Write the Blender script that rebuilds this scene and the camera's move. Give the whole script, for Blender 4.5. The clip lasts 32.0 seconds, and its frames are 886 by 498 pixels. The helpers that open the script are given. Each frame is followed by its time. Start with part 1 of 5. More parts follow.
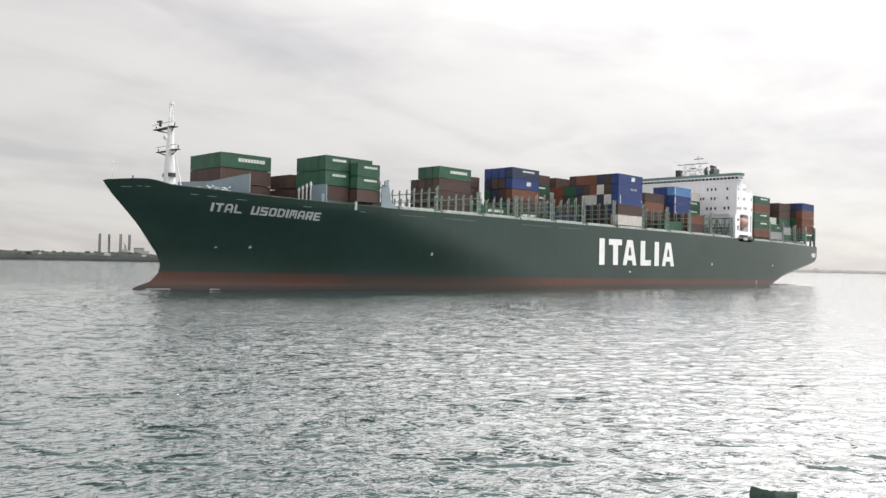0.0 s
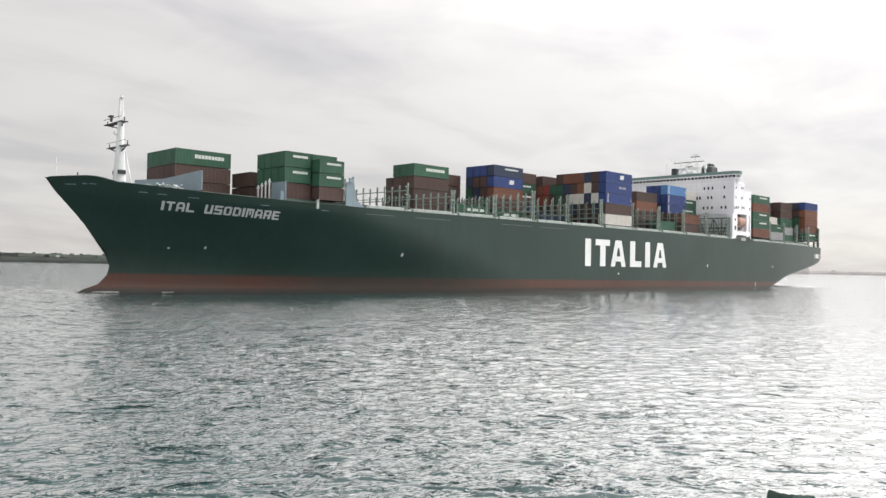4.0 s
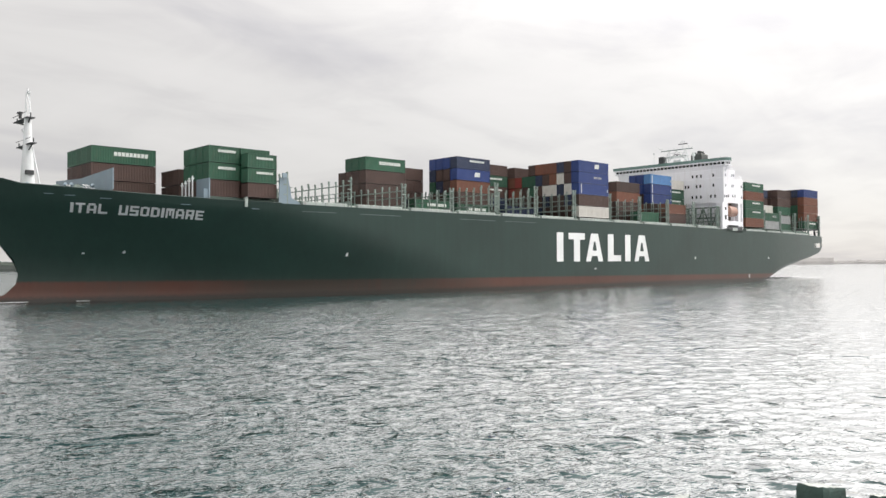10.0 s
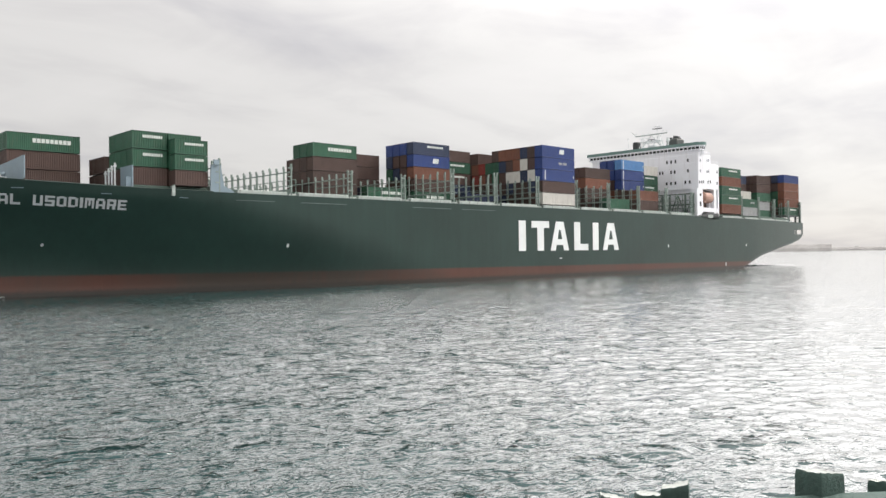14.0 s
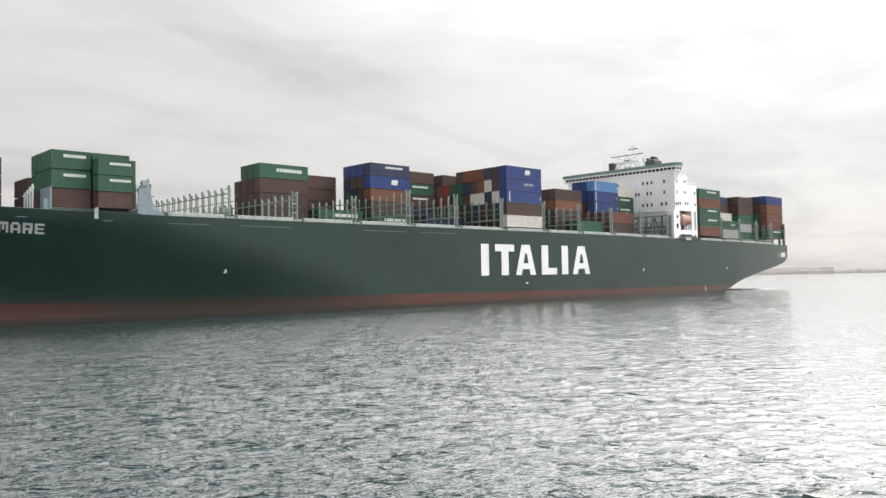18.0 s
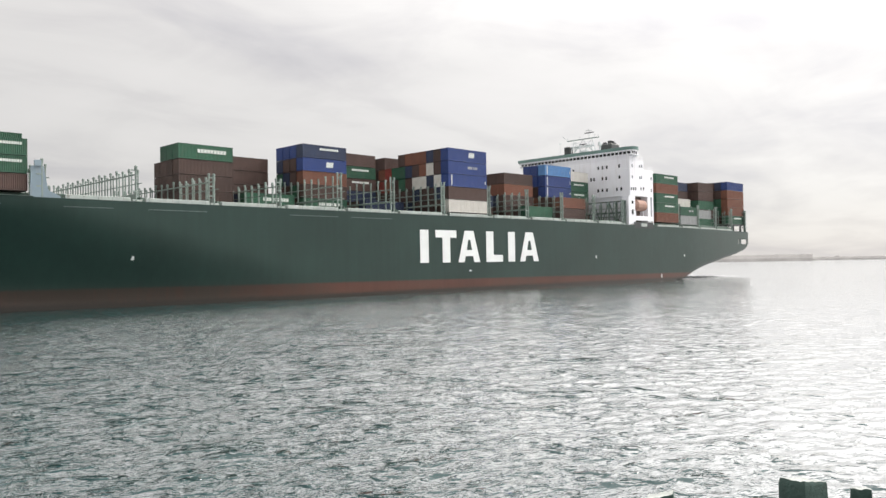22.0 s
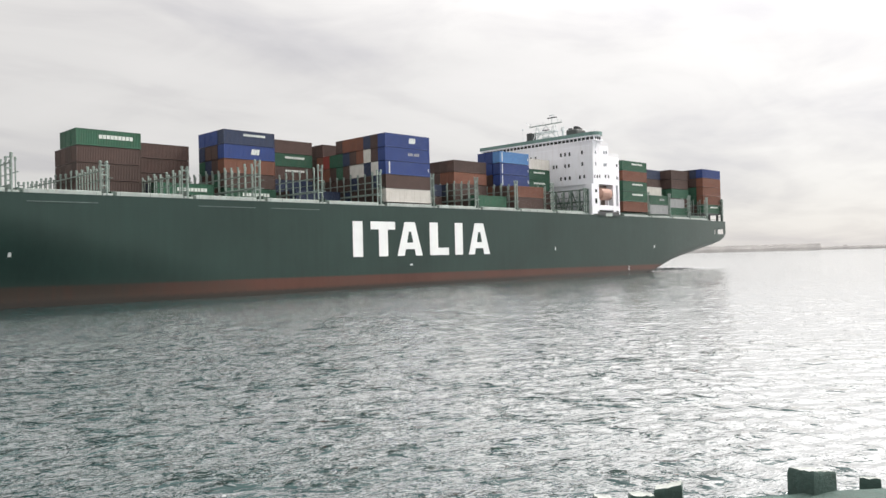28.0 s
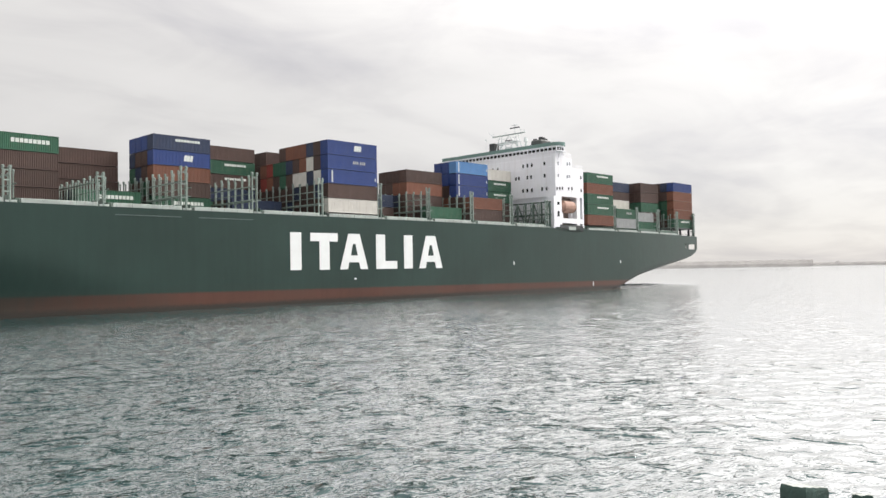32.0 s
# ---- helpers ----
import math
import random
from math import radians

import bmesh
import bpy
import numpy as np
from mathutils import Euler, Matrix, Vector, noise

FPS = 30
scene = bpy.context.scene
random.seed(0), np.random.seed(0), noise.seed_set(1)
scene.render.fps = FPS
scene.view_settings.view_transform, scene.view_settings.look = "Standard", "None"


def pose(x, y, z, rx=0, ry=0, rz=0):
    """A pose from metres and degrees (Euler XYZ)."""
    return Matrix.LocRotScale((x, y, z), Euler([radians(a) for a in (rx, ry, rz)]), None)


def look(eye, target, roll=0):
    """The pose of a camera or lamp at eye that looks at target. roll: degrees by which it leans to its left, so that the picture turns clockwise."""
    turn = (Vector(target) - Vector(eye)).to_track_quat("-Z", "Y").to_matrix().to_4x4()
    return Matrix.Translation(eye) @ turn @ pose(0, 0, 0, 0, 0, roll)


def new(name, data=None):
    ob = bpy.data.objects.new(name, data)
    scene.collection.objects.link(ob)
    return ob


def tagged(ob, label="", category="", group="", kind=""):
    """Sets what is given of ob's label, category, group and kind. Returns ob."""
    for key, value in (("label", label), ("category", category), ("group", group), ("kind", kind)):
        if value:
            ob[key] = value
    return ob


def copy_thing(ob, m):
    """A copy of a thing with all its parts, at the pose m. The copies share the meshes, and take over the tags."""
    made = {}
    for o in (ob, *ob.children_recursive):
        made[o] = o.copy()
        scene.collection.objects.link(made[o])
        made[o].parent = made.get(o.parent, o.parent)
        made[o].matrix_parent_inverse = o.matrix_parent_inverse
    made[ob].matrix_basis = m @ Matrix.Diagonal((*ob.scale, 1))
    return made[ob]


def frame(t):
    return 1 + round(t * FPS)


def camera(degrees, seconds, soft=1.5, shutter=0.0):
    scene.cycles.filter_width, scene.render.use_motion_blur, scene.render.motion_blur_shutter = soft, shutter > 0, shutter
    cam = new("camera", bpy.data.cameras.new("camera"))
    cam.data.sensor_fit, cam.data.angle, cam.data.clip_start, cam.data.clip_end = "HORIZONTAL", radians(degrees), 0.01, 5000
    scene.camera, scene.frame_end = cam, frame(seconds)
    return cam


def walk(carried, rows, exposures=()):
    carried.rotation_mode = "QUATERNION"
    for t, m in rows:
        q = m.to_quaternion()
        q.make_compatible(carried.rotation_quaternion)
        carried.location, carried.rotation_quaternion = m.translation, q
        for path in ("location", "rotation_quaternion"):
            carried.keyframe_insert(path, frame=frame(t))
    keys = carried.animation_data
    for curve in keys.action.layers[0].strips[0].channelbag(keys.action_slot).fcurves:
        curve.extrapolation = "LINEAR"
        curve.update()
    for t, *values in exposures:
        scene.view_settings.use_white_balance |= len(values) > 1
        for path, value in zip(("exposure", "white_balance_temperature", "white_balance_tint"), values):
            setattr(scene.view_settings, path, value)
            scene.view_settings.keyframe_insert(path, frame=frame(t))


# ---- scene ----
# ---- camera: held by hand, standing at one spot 6.5 m over the water ----
cam = camera(58.5, 32.0)
EYE = (0.0, 0.0, 6.5)
# seconds, tilt, lean, turn
ROWS = [
    (0, 91.00, -1.20, -45.31), (0.5, 90.86, -1.07, -45.44), (1, 90.91, -0.96, -45.43), (1.5, 91.01, -1.07, -45.33),
    (2, 90.94, -1.17, -45.21), (2.5, 90.90, -1.24, -45.23), (3, 90.92, -1.11, -44.80), (3.5, 91.09, -1.29, -44.35),
    (5.5, 91.04, -0.29, -43.91), (6, 90.98, -0.13, -43.65), (6.5, 90.98, 0.14, -43.39), (7, 90.94, 0.20, -43.33),
    (7.5, 90.95, 0.18, -43.34), (8, 91.03, 0.16, -43.41), (8.5, 91.18, 0.34, -43.36), (9, 91.16, 0.27, -43.18),
    (9.5, 91.07, 0.31, -42.89), (10, 91.07, 0.28, -42.81), (10.5, 91.10, 0.29, -42.85), (11, 91.04, 0.40, -42.78),
    (11.5, 90.86, 0.09, -42.96), (12, 90.56, 0.83, -42.72), (12.5, 90.34, 0.64, -42.37), (13, 90.39, 0.57, -42.55),
    (13.5, 90.32, 0.75, -42.73), (14, 90.34, 0.76, -42.93), (14.5, 90.37, 0.89, -42.97), (16.5, 91.65, 0.74, -42.91),
    (17, 91.67, 0.87, -42.91), (17.5, 91.84, 0.82, -42.86), (18, 92.11, 1.02, -42.78), (18.5, 92.42, 1.05, -42.60),
    (19, 92.62, 1.29, -42.48), (19.5, 92.57, 1.07, -42.58), (20, 91.62, 1.26, -42.08), (20.5, 91.32, 1.76, -42.78),
    (21, 91.31, 1.52, -42.57), (21.5, 91.42, 0.78, -43.80), (22, 91.12, 0.98, -44.05), (22.5, 91.23, 0.97, -44.04),
    (23, 91.27, 1.22, -44.77), (23.5, 91.48, 1.62, -44.70), (24, 91.62, 1.64, -44.52), (24.5, 91.69, 1.53, -44.35),
    (26.5, 91.08, 1.74, -43.33), (27, 90.71, 1.31, -43.21), (27.5, 90.54, 1.56, -43.37), (28, 90.57, 1.41, -43.56),
    (28.5, 90.59, 1.51, -43.74), (29, 90.63, 1.53, -43.75), (29.5, 90.56, 2.06, -43.49), (30, 90.40, 1.69, -43.32),
    (30.5, 90.33, 1.32, -44.01), (31, 91.14, 1.16, -43.97), (31.5, 91.31, 1.16, -43.91), (32, 91.51, 0.96, -44.01),
]
walk(cam, [(t, pose(*EYE, rx, ry, rz)) for t, rx, ry, rz in ROWS])


def ship_pose(t):
    """The ship's place: bow tip, centre line and waterline at its origin, x towards the stern, y to starboard."""
    q = ((t - 16) ** 2 - 256) / 100
    x = 61.08 - 3.22 * (t + 0.0378 * q)
    y = 151.32 - 3.22 * (-0.03653 * t + 0.01145 * q)
    return pose(0, 0, 0, 0, 0, 0.028 * t + 0.00083 * t * t) @ pose(x, y, 0)


SHIP_TIMES = [0, 2, 4, 6, 8, 10, 12, 14, 16, 18, 20, 22, 24, 26, 28, 30, 32]
MOVING = []

# ---- sky and sun: thin overcast, the sun veiled beyond the ship's stern ----
SUN_AZ, SUN_EL = radians(105), radians(42)
WIND = radians(12)
world = bpy.data.worlds.new("overcast_sky")
scene.world = world
world.use_nodes = True


class Nodes:
    """A short way to write a node tree."""

    def __init__(self, tree):
        self.tree = tree
        tree.nodes.clear()

    def add(self, kind, ins=(), **props):
        n = self.tree.nodes.new(kind)
        for k, v in props.items():
            if k == "operation":
                n.operation = v
            elif k == "blend":
                n.blend_type = v
            elif k == "data_type":
                n.data_type = v
        for key, v in dict(ins).items():
            if isinstance(v, bpy.types.NodeSocket):
                self.tree.links.new(v, n.inputs[key])
            else:
                n.inputs[key].default_value = v
        return n

    def math(self, op, a, b=0.0, c=0.0):
        return self.add("ShaderNodeMath", {0: a, 1: b, 2: c}, operation=op).outputs[0]

    def vec(self, op, a, b=(0, 0, 0)):
        return self.add("ShaderNodeVectorMath", {0: a, 1: b}, operation=op)

    def noise(self, vector, scale, detail=4.0, rough=0.55, distort=0.0):
        return self.add("ShaderNodeTexNoise", {"Vector": vector, "Scale": scale, "Detail": detail, "Roughness": rough, "Distortion": distort}).outputs["Fac"]

    def ramp(self, fac, *stops):
        n = self.add("ShaderNodeValToRGB", {"Fac": fac})
        e = n.color_ramp.elements
        while len(e) < len(stops):
            e.new(0.5)
        for el, (at, col) in zip(e, stops):
            el.position, el.color = at, (*col, 1) if len(col) == 3 else col
        return n.outputs["Color"]

    def span(self, v, a, b, lo=0.0, hi=1.0):
        return self.add("ShaderNodeMapRange", {"Value": v, "From Min": a, "From Max": b, "To Min": lo, "To Max": hi}).outputs[0]

    def mix(self, fac, a, b, blend="MIX"):
        n = self.add("ShaderNodeMix", data_type="RGBA", blend=blend)
        for i, v in ((0, fac), (6, a), (7, b)):
            if isinstance(v, bpy.types.NodeSocket):
                self.tree.links.new(v, n.inputs[i])
            else:
                n.inputs[i].default_value = v if i == 0 else (*v, 1)
        return n.outputs[2]


def build_sky():
    n = Nodes(world.node_tree)
    way = n.add("ShaderNodeTexCoord").outputs["Generated"]
    sep = n.add("ShaderNodeSeparateXYZ", {0: way})
    up = n.math("MAXIMUM", sep.outputs[2], 0.0)
    high = n.math("ADD", up, 0.16)
    flat = n.add("ShaderNodeCombineXYZ", {0: n.math("DIVIDE", sep.outputs[0], high), 1: n.math("DIVIDE", sep.outputs[1], high), 2: 0.3}).outputs[0]
    bent = n.add("ShaderNodeMapping", {"Vector": flat, "Rotation": (0, 0, radians(-38)), "Scale": (0.75, 1.25, 1.0)}).outputs[0]
    broad = n.noise(bent, 0.55, 5.0, 0.5, 0.8)
    fine = n.noise(bent, 1.7, 4.0, 0.5, 0.7)
    puffs = n.noise(n.vec("MULTIPLY", way, (5.0, 5.0, 16.0)).outputs[0], 1.0, 5.0, 0.55, 0.5)
    deck = n.math("ADD", n.math("ADD", n.math("MULTIPLY", broad, 0.38), n.math("MULTIPLY", fine, 0.30)), n.math("MULTIPLY", puffs, 0.32))
    cloud = n.ramp(deck, (0.38, (1.05, 1.015, 0.985)), (0.45, (1.01, 0.978, 0.948)), (0.51, (0.93, 0.898, 0.878)), (0.57, (0.84, 0.812, 0.81)), (0.66, (0.73, 0.707, 0.72)))
    sun_way = (math.cos(SUN_EL) * math.sin(SUN_AZ), math.cos(SUN_EL) * math.cos(SUN_AZ), math.sin(SUN_EL))
    near = n.math("MAXIMUM", n.vec("DOT_PRODUCT", way, sun_way).outputs["Value"], 0.0)
    glow = n.math("MULTIPLY", n.math("POWER", near, 3.0), 0.65)
    disc = n.math("MULTIPLY", n.math("POWER", near, 40.0), 2.0)
    low = n.math("MULTIPLY", n.math("MINIMUM", up, 0.34), n.math("ADD", n.math("MULTIPLY", near, 0.8), 0.35))
    zenith = n.math("MULTIPLY", n.math("MAXIMUM", n.math("SUBTRACT", up, 0.45), 0.0), 1.3)
    rise = n.math("ADD", n.math("ADD", low, zenith), n.math("MULTIPLY", n.math("MAXIMUM", n.math("SUBTRACT", up, 0.24), 0.0), n.math("MULTIPLY", n.math("POWER", near, 2.5), 11.5)))
    lit = n.math("ADD", n.math("ADD", glow, disc), n.math("MULTIPLY", n.math("ADD", rise, 1.0), 0.715))
    deck_light = n.vec("MULTIPLY", cloud, n.add("ShaderNodeCombineXYZ", {0: lit, 1: lit, 2: lit}).outputs[0]).outputs[0]
    sky = n.add("ShaderNodeTexSky")
    sky.sky_type, sky.sun_disc, sky.sun_elevation, sky.sun_rotation = "NISHITA", False, SUN_EL, SUN_AZ
    clear = n.vec("SCALE", sky.outputs[0])
    clear.inputs["Scale"].default_value = 0.10
    both = n.mix(0.90, clear.outputs[0], deck_light)
    # the clear share is small: thin places in the cloud
    n.tree.links.new(clear.outputs[0], both.node.inputs[6])
    back = n.add("ShaderNodeBackground", {"Color": both, "Strength": 1.0})
    n.add("ShaderNodeOutputWorld", {"Surface": back.outputs[0]})


build_sky()
sun = new("sun", bpy.data.lights.new("sun", "SUN"))
sun.data.energy, sun.data.angle, sun.data.color = 1.9, radians(7), (1.0, 0.95, 0.88)
sun.matrix_world = look((300 * math.sin(SUN_AZ), 300 * math.cos(SUN_AZ), 300 * math.tan(SUN_EL)), (0, 0, 0))

# ---- materials ----
def surface(name, base, rough=0.6, metal=0.0, vary=0.12, scale=0.6, grain=18.0, bump=0.15, streak=0.0, dirt=(0.10, 0.07, 0.05), dirty=0.0, spec=0.5, per_object=0.0):
    """A painted, weathered or natural surface: broad and fine variation, running dirt, fine relief."""
    m = bpy.data.materials.new(name)
    m.use_nodes = True
    n = Nodes(m.node_tree)
    at = n.add("ShaderNodeTexCoord").outputs["Object"]
    broad = n.noise(at, scale, 5.0, 0.6)
    fine = n.noise(at, grain, 4.0, 0.6)
    tone = n.math("ADD", n.math("MULTIPLY", n.span(broad, 0.3, 0.7, -1, 1), vary), n.math("MULTIPLY", n.span(fine, 0.3, 0.7, -1, 1), vary * 0.5))
    if per_object:
        each = n.add("ShaderNodeObjectInfo").outputs["Random"]
        tone = n.math("ADD", tone, n.math("MULTIPLY", n.math("SUBTRACT", each, 0.5), per_object))
    gain = n.math("ADD", tone, 1.0)
    col = n.vec("MULTIPLY", tuple(base), n.add("ShaderNodeCombineXYZ", {0: gain, 1: gain, 2: gain}).outputs[0]).outputs[0]
    if dirty:
        runs = n.noise(n.add("ShaderNodeMapping", {"Vector": at, "Scale": (1.0, 1.0, 1.0 - 0.93 * min(1, streak))}).outputs[0], 2.2, 6.0, 0.65)
        col = n.mix(n.math("MULTIPLY", n.span(runs, 0.52, 0.75), dirty), col, dirt)
    shade = n.add("ShaderNodeBsdfPrincipled", {"Base Color": col, "Roughness": n.span(fine, 0.3, 0.7, max(0.03, rough - 0.08), min(1.0, rough + 0.08)), "Metallic": metal, "Specular IOR Level": spec})
    if bump:
        b = n.add("ShaderNodeBump", {"Height": n.math("ADD", n.math("MULTIPLY", broad, 0.6), fine), "Strength": bump, "Distance": 0.02})
        n.tree.links.new(b.outputs[0], shade.inputs["Normal"])
    n.add("ShaderNodeOutputMaterial", {"Surface": shade.outputs[0]})
    return m


def hull_paint():
    """Dark green topsides over a dull red boot-topping, with weld seams, scuffs and rust."""
    m = bpy.data.materials.new("hull_paint")
    m.use_nodes = True
    n = Nodes(m.node_tree)
    at = n.add("ShaderNodeTexCoord").outputs["Object"]
    sep = n.add("ShaderNodeSeparateXYZ", {0: at})
    broad = n.noise(at, 0.05, 6.0, 0.6)
    fine = n.noise(at, 2.2, 5.0, 0.65)
    runs = n.noise(n.add("ShaderNodeMapping", {"Vector": at, "Scale": (0.9, 0.9, 0.05)}).outputs[0], 1.1, 6.0, 0.6)
    tone = n.math("ADD", n.span(broad, 0.3, 0.7, 0.82, 1.15), n.span(runs, 0.3, 0.7, -0.06, 0.06))
    grey = n.add("ShaderNodeCombineXYZ", {0: tone, 1: tone, 2: tone}).outputs[0]
    green = n.vec("MULTIPLY", (0.017, 0.038, 0.032), grey).outputs[0]
    red = n.vec("MULTIPLY", (0.082, 0.034, 0.023), grey).outputs[0]
    red = n.mix(n.span(runs, 0.55, 0.75, 0.0, 0.6), red, (0.075, 0.032, 0.026))
    # shade of the hull's forward turn painted into the red, with patchy grime
    fore_shade = n.math("MULTIPLY", n.span(sep.outputs[0], 34.0, 58.0), n.span(sep.outputs[0], 112.0, 82.0))
    fore_shade = n.math("MULTIPLY", n.math("ADD", fore_shade, n.span(broad, 0.45, 0.7, -0.1, 0.5)), n.span(runs, 0.3, 0.6, 0.65, 1.0))
    red = n.mix(n.math("MINIMUM", n.math("MAXIMUM", fore_shade, 0.0), 0.85), red, (0.036, 0.033, 0.027))
    line = n.math("ADD", sep.outputs[2], n.math("MULTIPLY", sep.outputs[0], 0.0052))
    line = n.math("ADD", line, n.span(fine, 0.3, 0.7, -0.10, 0.10))
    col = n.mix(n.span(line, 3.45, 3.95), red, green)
    rust = n.math("MULTIPLY", n.span(n.noise(at, 0.33, 8.0, 0.7), 0.66, 0.80), n.span(runs, 0.45, 0.65))
    col = n.mix(n.math("MULTIPLY", rust, 0.55), col, (0.11, 0.055, 0.032))
    # wet waterline band, painted higher to stand in for the hull's dark reflection
    wet_mirror = n.span(n.math("ADD", sep.outputs[2], n.span(fine, 0.3, 0.7, -0.25, 0.25)), 0.5, 1.2)
    col = n.mix(wet_mirror, (0.030, 0.026, 0.022), col)
    # shell plating: faint seams every few metres
    sx = n.math("PINGPONG", sep.outputs[0], 4.6)
    sz = n.math("PINGPONG", n.math("ADD", sep.outputs[2], 30.0), 1.45)
    seam = n.math("MAXIMUM", n.span(sx, 0.0, 0.10, 1.0, 0.0), n.span(sz, 0.0, 0.08, 1.0, 0.0))
    shade = n.add("ShaderNodeBsdfPrincipled", {"Base Color": col, "Roughness": n.span(fine, 0.3, 0.7, 0.34, 0.42), "Specular IOR Level": 0.30})
    height = n.math("ADD", n.math("MULTIPLY", seam, 0.4), n.math("ADD", n.math("MULTIPLY", n.noise(at, 0.42, 3.0, 0.5), 1.6), n.math("MULTIPLY", fine, 0.15)))
    b = n.add("ShaderNodeBump", {"Height": height, "Strength": 0.16, "Distance": 0.08})
    n.tree.links.new(b.outputs[0], shade.inputs["Normal"])
    n.add("ShaderNodeOutputMaterial", {"Surface": shade.outputs[0]})
    return m


def water_surface():
    """Grey-green harbour water: a wind from beyond the bow drives ripples of many sizes, crests across the wind."""
    m = bpy.data.materials.new("harbour_water")
    m.use_nodes = True
    n = Nodes(m.node_tree)
    at = n.add("ShaderNodeTexCoord").outputs["Object"]
    along = n.vec("DOT_PRODUCT", at, (math.sin(WIND), math.cos(WIND), 0)).outputs["Value"]
    across = n.vec("DOT_PRODUCT", at, (math.cos(WIND), -math.sin(WIND), 0)).outputs["Value"]
    height = None
    for size, rise, wide, sharp in ((0.24, 0.12, 0.5, 0.0), (0.55, 0.09, 0.45, 0.0), (1.2, 0.065, 0.40, 0.0), (2.6, 0.070, 0.38, 0.15), (5.5, 0.044, 0.40, 0.0), (11.0, 0.016, 0.45, 0.0)):
        grid = n.add("ShaderNodeCombineXYZ", {0: along, 1: n.math("MULTIPLY", across, wide), 2: size}).outputs[0]
        wave = n.noise(grid, size, 1.5, 0.5, 0.5)
        if sharp:
            # pointed crests between rounded troughs
            ridge = n.math("SUBTRACT", 1.0, n.math("ABSOLUTE", n.math("SUBTRACT", n.math("MULTIPLY", wave, 2.0), 1.0)))
            wave = n.math("ADD", n.math("MULTIPLY", wave, 1 - sharp), n.math("MULTIPLY", ridge, sharp))
        wave = n.math("MULTIPLY", wave, rise)
        height = wave if height is None else n.math("ADD", height, wave)
    # short steep fronts here and there, turned square to the camera's view
    front = n.vec("DOT_PRODUCT", at, (math.sin(0.85), math.cos(0.85), 0)).outputs["Value"]
    flank = n.vec("DOT_PRODUCT", at, (0.8 * math.cos(0.85), -0.8 * math.sin(0.85), 0)).outputs["Value"]
    for size, rise, seed in ((0.32, 0.24, 1.0), (0.65, 0.16, 3.0), (1.15, 0.105, 6.0), (2.2, 0.050, 9.0)):
        spots = n.noise(n.add("ShaderNodeCombineXYZ", {0: front, 1: flank, 2: seed}).outputs[0], size, 2.0, 0.5, 0.3)
        height = n.math("ADD", height, n.math("MULTIPLY", n.span(spots, 0.60, 0.73), rise))
    # tilts the normals towards the camera, more on the right, to mirror more sky
    view_tilt = n.vec("DOT_PRODUCT", at, (0.05 * math.sin(1.5), 0.05 * math.cos(1.5), 0)).outputs["Value"]
    # ripples steepen towards the left of the view, to darken the water there
    view_right = n.vec("DOT_PRODUCT", at, (math.cos(0.8), -math.sin(0.8), 0)).outputs["Value"]
    fresh = n.add("ShaderNodeMapRange", {"Value": view_right, "From Min": -20.0, "From Max": 8.0, "To Min": 1.6, "To Max": 0.55}).outputs[0]
    gusts = n.math("MULTIPLY", n.span(n.noise(at, 0.035, 3.0, 0.55), 0.35, 0.65, 0.80, 1.15), fresh)
    b = n.add("ShaderNodeBump", {"Height": n.math("ADD", n.math("MULTIPLY", height, gusts), view_tilt), "Strength": 1.0, "Distance": 1.0})
    body = n.mix(n.span(n.noise(at, 0.02, 3.0), 0.35, 0.65), (0.010, 0.036, 0.037), (0.014, 0.043, 0.043))
    below = n.add("ShaderNodeBsdfDiffuse", {"Color": body, "Normal": b.outputs[0]})
    above = n.add("ShaderNodeBsdfGlossy", {"Color": (1, 1, 1, 1), "Roughness": 0.04, "Normal": b.outputs[0]})
    slant = n.add("ShaderNodeLayerWeight", {"Blend": 0.5, "Normal": b.outputs[0]}).outputs["Facing"]
    gloss = n.ramp(slant, (0.0, (0.02, 0.02, 0.02)), (0.50, (0.04, 0.04, 0.04)), (0.57, (0.05, 0.05, 0.05)), (0.62, (0.24, 0.24, 0.24)), (0.665, (0.66, 0.66, 0.66)), (0.82, (0.78, 0.78, 0.78)), (1.0, (0.95, 0.95, 0.95)))
    shade = n.add("ShaderNodeMixShader", {0: gloss, 1: below.outputs[0], 2: above.outputs[0]})
    n.add("ShaderNodeOutputMaterial", {"Surface": shade.outputs[0]})
    return m


def window_glass(name, tint):
    m = bpy.data.materials.new(name)
    m.use_nodes = True
    n = Nodes(m.node_tree)
    at = n.add("ShaderNodeTexCoord").outputs["Object"]
    shade = n.add("ShaderNodeBsdfPrincipled", {"Base Color": (*tint, 1), "Roughness": n.span(n.noise(at, 3.0), 0.3, 0.7, 0.04, 0.12), "IOR": 1.5})
    n.add("ShaderNodeOutputMaterial", {"Surface": shade.outputs[0]})
    return m


HULL = hull_paint()
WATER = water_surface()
GLASS = window_glass("dark_window_glass", (0.012, 0.016, 0.018))
WHITE = surface("white_ship_paint", (0.80, 0.80, 0.84), 0.45, vary=0.04, scale=0.15, dirty=0.35, streak=1.0, dirt=(0.42, 0.36, 0.30))
LETTER = surface("white_hull_lettering", (0.70, 0.72, 0.72), 0.5, vary=0.05, scale=0.3, dirty=0.25, streak=1.0, dirt=(0.50, 0.48, 0.44))
NAMEPAINT = surface("faded_name_paint", (0.50, 0.52, 0.54), 0.5, vary=0.08, scale=0.5)
ROOFGREEN = surface("green_bridge_roof_paint", (0.13, 0.22, 0.20), 0.5, vary=0.08, scale=0.2)
